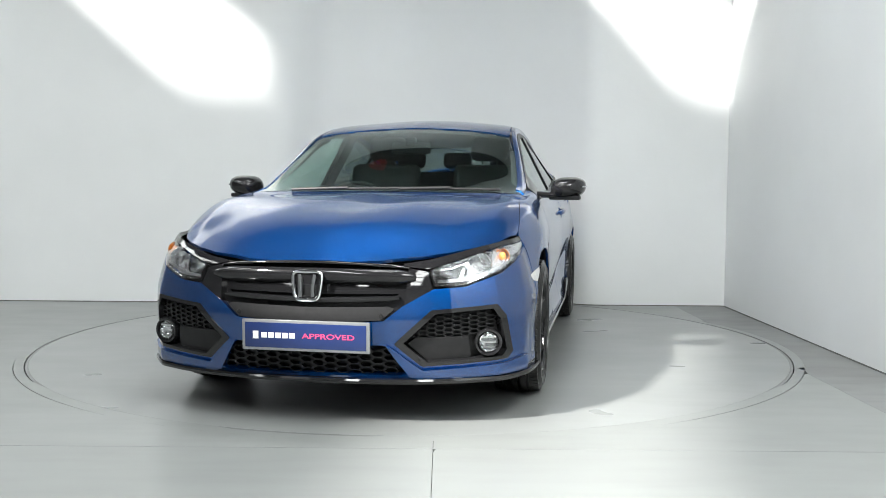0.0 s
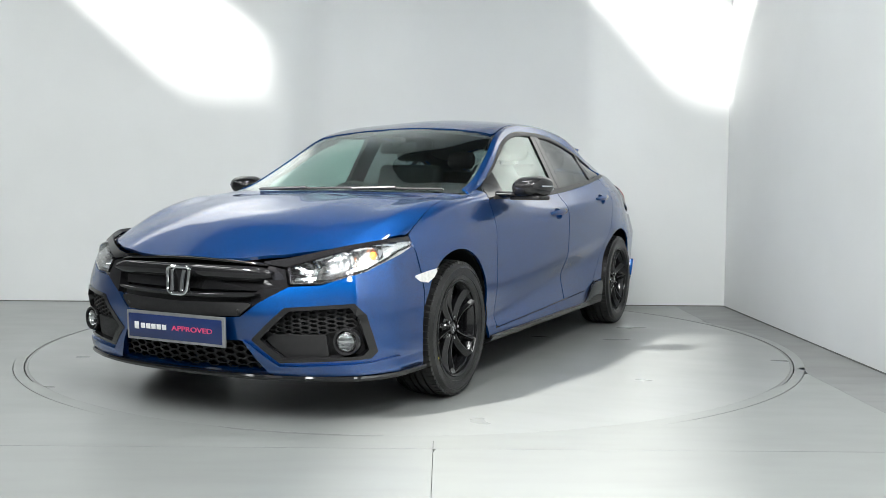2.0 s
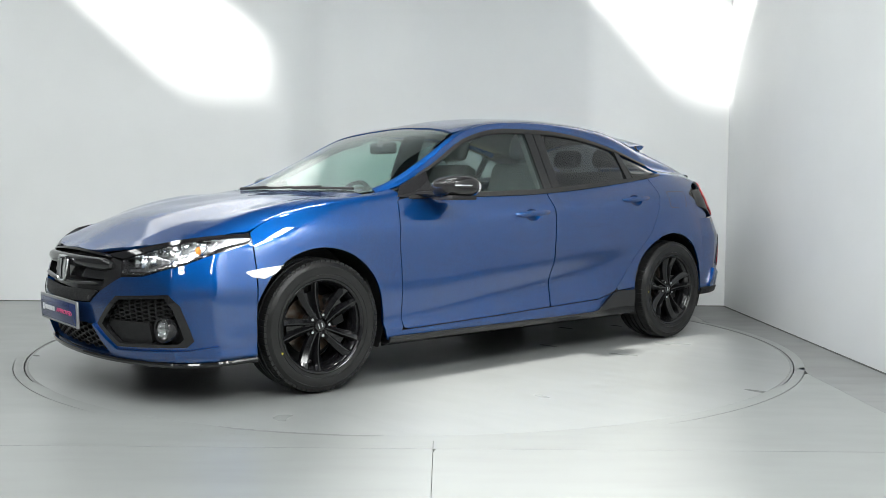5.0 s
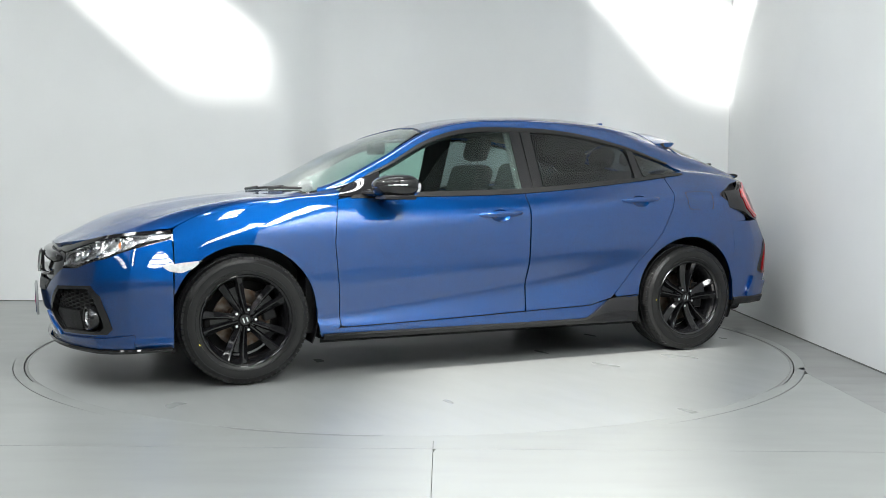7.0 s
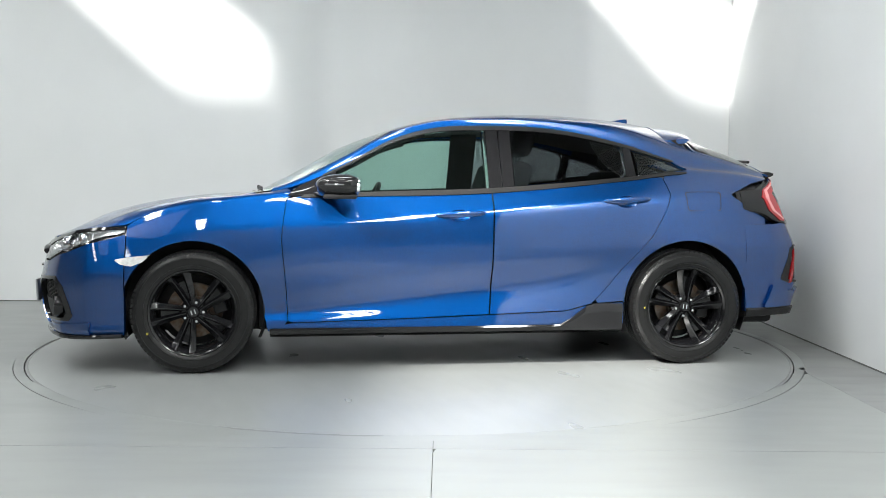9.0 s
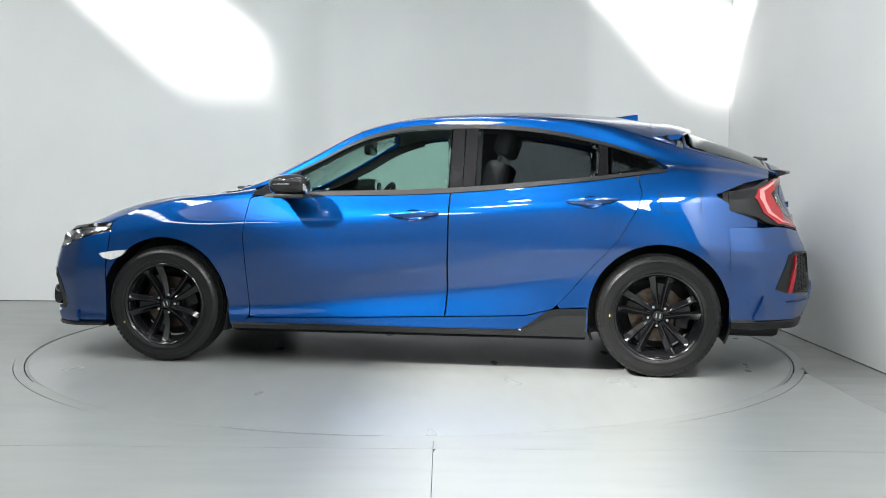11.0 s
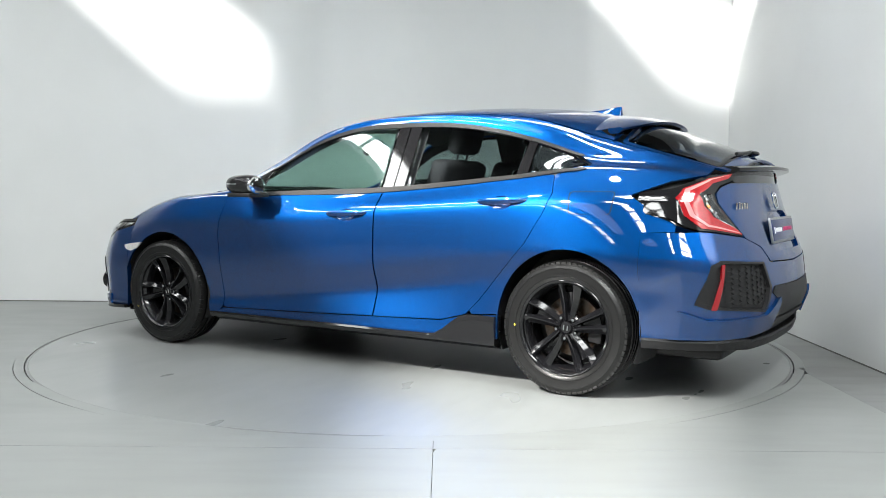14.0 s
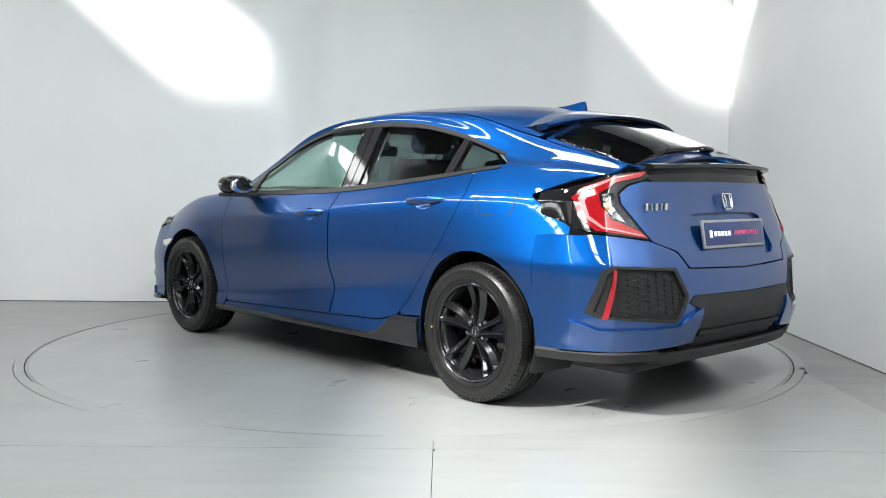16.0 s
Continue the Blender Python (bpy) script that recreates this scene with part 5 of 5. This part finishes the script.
    for i, z in enumerate((0.372, 0.345, 0.318)):
        sheet("diffuser_slat", shifted(tail, 0.01 * i), yz(tail, *both([(0, z - 0.009), (0.35, z - 0.011), (0.35, z + 0.007), (0, z + 0.009)])), [], 0.06, 0.006, BLACK, car, flange=0.03, flip=True, lift=0.012 - 0.006 * i)
    sheet("diffuser", shifted(tail, 0.03), yz(tail, *both([(0, 0.26), (0.40, 0.26), (0.40, 0.40), (0, 0.40)])), [], 0.06, 0.012, BLACK, car, flip=True)
    rows, bm = [], bmesh.new()
    for w in np.linspace(-5.9, 5.9, 90):
        a = abs(w) / 6
        z = 0.285 + (0.015 if a > 0.45 else 0)
        p, q = tail(np.array([w]), np.array([z]))[0], tail(np.array([w + 0.02]), np.array([z]))[0]
        d = Vector((q - p)).normalized()
        nx = Vector((-d.y, d.x, 0))
        out = 0.014 + 0.014 * math.exp(-((a - 0.62) / 0.1) ** 2)
        rows.append([bm.verts.new(Vector((p[0], p[1], z)) + nx * o + Vector((0, 0, h))) for o, h in ((-0.05, 0.012), (out - 0.008, 0.008), (out, -0.002), (out - 0.012, -0.038), (-0.07, -0.052))])
    for a, b in zip(rows, rows[1:]):
        for k in range(5):
            bm.faces.new((a[k], a[(k + 1) % 5], b[(k + 1) % 5], b[k]))
    bm.faces.new(rows[0]), bm.faces.new(rows[-1])
    part("rear_lip", bm, BLACK, car, "matt black rear lip")


PINKISH = material("pale_red_light_guide", (0.80, 0.30, 0.30), 0.15, coat=1.0)
build_rear()


# ---- sides ----
def build_sides():
    for s in (1, -1):
        fd, rd = (front_door, rear_door) if s > 0 else (front_door_r, rear_door_r)
        # handles
        for door, (xm, z) in ((fd, CUPS[0]), (rd, CUPS[1])):
            rows, bm = [], bmesh.new()
            for i in range(19):
                t = i / 18
                x = xm + 0.132 - 0.272 * t
                zz = z + 0.004 + 0.012 * t
                y = body(np.array([x]), np.array([at_z(x, zz)]))[0][1]
                bow = math.sin(math.pi * t)
                out = 0.004 + 0.030 * bow ** 0.55
                h = 0.006 + 0.011 * bow ** 0.5
                rows.append([bm.verts.new((x, s * (y + o), zz + d)) for o, d in ((out - 0.020, h * 0.75), (out - 0.007, h), (out - 0.001, 0.45 * h), (out, -0.15 * h), (out - 0.006, -h * 0.9), (out - 0.018, -h))])
            for a, b in zip(rows, rows[1:]):
                for k in range(6):
                    bm.faces.new((a[k], a[(k + 1) % 6], b[(k + 1) % 6], b[k]))
            bm.faces.new(rows[0]), bm.faces.new(rows[-1])
            hd = part("door_handle", bm, PAINT, door, "blue bow handle", angle=50)
            cup, rings = bmesh.new(), []
            for k, deep in ((1.03, 0.001), (0.97, 0.004), (0.85, 0.014), (0.6, 0.022), (0.3, 0.025)):
                uv = np.array(cup_edge(xm, z, k))
                p = side(uv[:, 0], uv[:, 1])
                rings.append([cup.verts.new((q[0], s * (q[1] - deep), q[2])) for q in p])
            for a, b in zip(rings, rings[1:]):
                for k in range(28):
                    cup.faces.new((a[k], a[(k + 1) % 28], b[(k + 1) % 28], b[k]))
            cup.faces.new(rings[-1])
            part("handle_cup", cup, PAINT, hd, angle=40)
        # mirrors
        m = new("door_mirror")
        m.parent = fd
        m["label"] = "gloss black door mirror"
        b = bmesh.new()
        bmesh.ops.create_uvsphere(b, u_segments=32, v_segments=20, radius=1)
        for v in b.verts:
            x, y, z = v.co
            k = 1 - 0.16 * (y + 1) / 2
            sx = 0.140 if x > 0 else 0.085
            px = 0.575 + sx * math.copysign(abs(x) ** 0.85, x) - 0.02 * y
            v.co = (px, s * (0.952 + 0.098 * math.copysign(abs(y) ** 0.75, y)), 0.985 + 0.010 * y + 0.066 * k * math.copysign(abs(z) ** 0.8, z))
        part("housing", b, PIANO, m, "gloss black mirror housing")
        arm = bmesh.new()
        rows = []
        for t in (0, 0.35, 0.7, 1.0):
            y = 0.775 + 0.14 * t
            zc, hx, hz = 0.948 - 0.004 * t, 0.070 - 0.020 * t, 0.020 - 0.004 * t
            rows.append([arm.verts.new((0.675 - 0.05 * t + hx * math.cos(a), s * y, zc + hz * math.sin(a))) for a in np.linspace(0, 2 * math.pi, 12, endpoint=False)])
        for p, q in zip(rows, rows[1:]):
            for k in range(12):
                arm.faces.new((p[k], p[(k + 1) % 12], q[(k + 1) % 12], q[k]))
        arm.faces.new(rows[0]), arm.faces.new(rows[-1])
        part("mirror_arm", arm, PIANO, m)
        part("mirror_foot", moved(block(-0.085, 0.085, -0.085, 0.085, -0.012, 0.012, 0.008), Matrix.Translation((0.59, s * 0.935, 0.930))), BLACK, m, "matt black underside")
        part("indicator", moved(block(-0.05, 0.05, -0.003, 0.003, -0.004, 0.004, 0.002), Matrix.Translation((0.62, s * 1.043, 0.992)) @ Matrix.Rotation(radians(-14 * s), 4, "Z")), CHROME, m, "bright indicator strip")
        g = lathe([(0, 0.0), (0.9, 0.0), (1.0, 0.004), (1.0, 0.02)], 28, "x")
        part("mirror_glass", moved(g, Matrix.Translation((0.497, s * 0.955, 0.985)) @ Matrix.Rotation(radians(8 * s), 4, "Z") @ Matrix.Diagonal((1, 0.080, 0.048, 1))), MIRROR, m, "mirror glass")
    # wing lamps, fuel flap, arch liners and lips
    mk = [(x, at_z(x, z)) for x, z in dense([(1.745, 0.597), (1.65, 0.612), (1.555, 0.622), (1.60, 0.585), (1.655, 0.563), (1.71, 0.572)], 0.02)]
    a = sheet("side_marker", side, mk, [], 0.012, 0.05, MARKER, car, flange=0.01, flip=True, lift=0.004, label="silver side marker lamp")
    mirrored(a)
    flap = rounded([(-1.342, 0.966), (-1.567, 0.968), (-1.555, 0.860), (-1.352, 0.860)], 0.02)
    o = sheet("fuel_flap_gap", side, [(x, at_z(x, z)) for x, z in inset(flap, 1.0)], [[(x, at_z(x, z)) for x, z in inset(flap, 0.955)]], 0.0035, 0.012, GAP, car, flip=True, lift=0.0012)
    for s in (1, -1):
        for cx in (FX, RX):
            bm = bmesh.new()
            rows = []
            for a in np.linspace(-24, 204, 44):
                c, sn = math.cos(radians(a)), math.sin(radians(a))
                rows.append([bm.verts.new((cx + r * c, s * y, WZ + 0.012 + r * sn)) for r, y in ((0.364, 0.862), (0.380, 0.835), (0.384, 0.60), (0.12, 0.60))])
            for p, q in zip(rows, rows[1:]):
                for k in range(3):
                    bm.faces.new((p[k], p[k + 1], q[k + 1], q[k]))
            part("arch_liner", bm, BLACK, car, "black wheel arch liner")
    # underbody, engine bay and floor pan keep the inside dark
    part("underbody", block(-2.02, 2.02, -0.60, 0.60, 0.185, 0.26, 0.03), BLACK, car)
    part("underbody", block(-0.97, 0.96, -0.79, 0.79, 0.19, 0.30, 0.02), BLACK, car)
    part("engine_bay", block(1.02, 2.06, -0.58, 0.58, 0.22, 0.66, 0.04), BLACK, car)
    part("bulkhead", block(0.96, 1.02, -0.76, 0.76, 0.22, 0.90, 0.01), BLACK, car)
    part("boot_floor", block(-2.0, -1.2, -0.60, 0.60, 0.25, 0.72, 0.03), BLACK, car)
    part("silencer", block(-1.95, -1.70, -0.45, 0.45, 0.20, 0.30, 0.05), STEEL, car, "dull steel silencer box")


MIRROR = material("mirror_glass", (0.9, 0.92, 0.93), 0.02, 1.0)
build_sides()


# ---- cabin ----
def seat(x, y, wide=0.50, rear=False):
    s = new("seat")
    s.parent = car
    s["label"] = "black cloth seat with headrest"
    tilt = Matrix.Rotation(radians(-18), 4, "Y")
    part("cushion", moved(block(-0.26, 0.26, -wide / 2, wide / 2, -0.08, 0.08, 0.05, 4), Matrix.Translation((x + 0.14, y, 0.55))), CLOTH, s)
    h = 0.60 if not rear else 0.56
    part("backrest", moved(block(-0.06, 0.06, -wide / 2 + 0.01, wide / 2 - 0.01, 0, h, 0.045, 4), Matrix.Translation((x - 0.12, y, 0.56)) @ tilt), CLOTH, s)
    n = 1 if not rear else 3
    for k in range(n):
        yy = y + (k - (n - 1) / 2) * wide / 3.2
        hr = part("headrest", moved(block(-0.05, 0.05, -0.13 if not rear else -0.11, 0.13 if not rear else 0.11, 0.0, 0.17 if not rear else 0.13, 0.045, 4), Matrix.Translation((x - 0.12, yy, 0.56)) @ tilt @ Matrix.Translation((0.01, 0, h + 0.035))), CLOTH, s)
        for d in (-0.05, 0.05):
            part("headrest_post", moved(tube([(0, d, h - 0.02), (0.005, d, h + 0.06)], 0.006, 8), Matrix.Translation((x - 0.12, yy, 0.56)) @ tilt), CHROME, hr)
    return s


def build_cabin():
    seat(-0.18, 0.36), seat(-0.18, -0.36)
    seat(-0.98, 0.0, 1.16, True)
    bm = bmesh.new()
    rows = []
    for y in np.linspace(-0.72, 0.72, 25):
        hood = 0.03 * math.exp(-((y + 0.37) / 0.16) ** 2)
        rows.append([bm.verts.new(q) for q in ((1.02, y, 0.925), (0.80, y, 0.945 + hood * 0.4), (0.60, y, 0.93 + hood), (0.50, y, 0.88 + hood), (0.48, y, 0.70), (0.60, y, 0.55), (1.02, y, 0.5))])
    for a, b in zip(rows, rows[1:]):
        for k in range(7):
            bm.faces.new((a[k], a[(k + 1) % 7], b[(k + 1) % 7], b[k]))
    bm.faces.new(rows[0]), bm.faces.new(rows[-1])
    part("dashboard", bm, DASH, car, "dark grey moulded dashboard")
    part("centre_screen", moved(block(-0.01, 0.01, -0.12, 0.12, -0.07, 0.07, 0.008), Matrix.Translation((0.485, 0.0, 0.83))), PIANO, car)
    tilt = Matrix.Translation((0.36, -0.36, 0.84)) @ Matrix.Rotation(radians(-24), 4, "Y")
    sw = part("steering_wheel", moved(tube([(0, 0.185 * math.cos(a), 0.178 * math.sin(a)) for a in np.linspace(0, 2 * math.pi, 40, endpoint=False)], 0.016, 10, True), tilt), SATIN, car, "black leather steering wheel")
    part("wheel_hub", moved(block(-0.03, 0.03, -0.08, 0.08, -0.07, 0.07, 0.025, 3), tilt), DASH, sw)
    for a in (0.1, math.pi - 0.1, -math.pi / 2):
        part("wheel_spoke", moved(tube([(0, 0.05 * math.cos(a), 0.05 * math.sin(a)), (0, 0.18 * math.cos(a), 0.175 * math.sin(a))], 0.014, 8), tilt), SATIN, sw)
    rm = part("rear_view_mirror", moved(block(-0.02, 0.02, -0.12, 0.12, -0.035, 0.035, 0.016, 3), Matrix.Translation((0.36, 0.0, 1.215))), PIANO, car, "black rear-view mirror")
    part("mirror_stalk", moved(block(-0.04, 0.03, -0.03, 0.03, 0.0, 0.06, 0.012), Matrix.Translation((0.36, 0, 1.22))), BLACK, rm)
    # door linings and roof lining
    pts = [(x, at_z(x, z)) for x, z in dense([(0.84, 0.30), (0.80, 0.915), (0.57, 0.925), (-0.25, 0.95), (-1.03, 1.02), (-1.22, 1.035), (-1.1, 0.72), (-0.9, 0.50), (-0.7, 0.32)], 0.03)]
    a = sheet("door_lining", shifted(side, 0, -0.06), pts, [], 0.03, 0.2, DASH, car, flip=True, flange=0.02)
    mirrored(a)
    hl = [(0.19, 0.0), (0.22, 1.0), (0.28, 1.9)] + [(x, 2.45) for x in np.arange(0.24, -1.40, -0.06)] + [(-1.46, 1.0), (-1.48, 0.0)]
    sheet("roof_lining", lambda u, v: top(u, v) * np.array([1, 0.985, 1]) - np.array([0, 0, 0.035]), hl + [(x, -v) for x, v in reversed(hl)], [], 0.04, 0.15, LINING, car, label="grey cloth roof lining")
    q = [(-1.06, 6.0), (-1.10, 7.3), (-1.40, 7.7), (-1.90, 7.5), (-1.90, 5.0), (-1.30, 5.0)]
    o = sheet("quarter_lining", shifted(side, 0, -0.05), q, [[(-1.09, 6.1), (-1.28, 6.1), (-1.36, 6.4), (-1.28, 6.95), (-1.09, 6.95)]], 0.03, 0.1, DASH, car, flip=True)
    mirrored(o)
    for x0, x1 in ((-0.22, -0.40),):
        o = sheet("pillar_lining", shifted(side, 0, -0.05), [(x0, 5.9), (x0, 7.3), (x1, 7.3), (x1, 5.9)], [], 0.03, 0.1, DASH, car, flip=True)
        mirrored(o)
    o = sheet("screen_pillar_lining", lambda u, v: side(u, v) * np.array([1, 0.95, 1]) - np.array([0.02, 0, 0.02]), [(x, 7.0) for x in np.arange(0.84, 0.1, -0.04)] + [(x, 7.9) for x in np.arange(0.12, 0.84, 0.04)], [], 0.03, 0.1, DASH, car, flip=True)
    mirrored(o)
    # wipers
    for y0, y1, x0, x1 in ((0.10, 0.62, 1.045, 1.0), (-0.50, 0.12, 1.05, 1.03)):
        p, q = top(np.array([x0]), np.array([at_y(x0, y0)]))[0], top(np.array([x1]), np.array([at_y(x1, y1)]))[0]
        mid = top(np.array([(x0 + x1) / 2 + 0.005]), np.array([at_y((x0 + x1) / 2, (y0 + y1) / 2)]))[0]
        up = np.array([0.004, 0, 0.006])
        w = part("wiper", tube([p + up, mid + up, q + up], 0.007, 8), BLACK, car, "black windscreen wiper")
        part("wiper_arm", tube([p + up * 1.2, mid + up * 1.9], 0.009, 8), SATIN, w)


LINING = material("grey_roof_cloth", (0.16, 0.16, 0.155), 0.9, spots=0.1, scale=40, bump=0.2, bump_scale=300)
build_cabin()


def motions():
    rows, disc = [], []
    for t in (0.0, 2.0, 4.0, 6.0, 8.0, 10.0, 12.0, 14.0, 16.0):
        a = 259.4 - 7.885 * t
        c, s = math.cos(radians(a)), math.sin(radians(a))
        rows.append((t, pose(c * -0.082 - s * 0.036, s * -0.082 + c * 0.036, 0, 0, 0, a)))
        disc.append((t, pose(0, 0, 0, 0, 0, a - 259.4)))
    walk(car, rows)
    walk(turntable, disc)


motions()
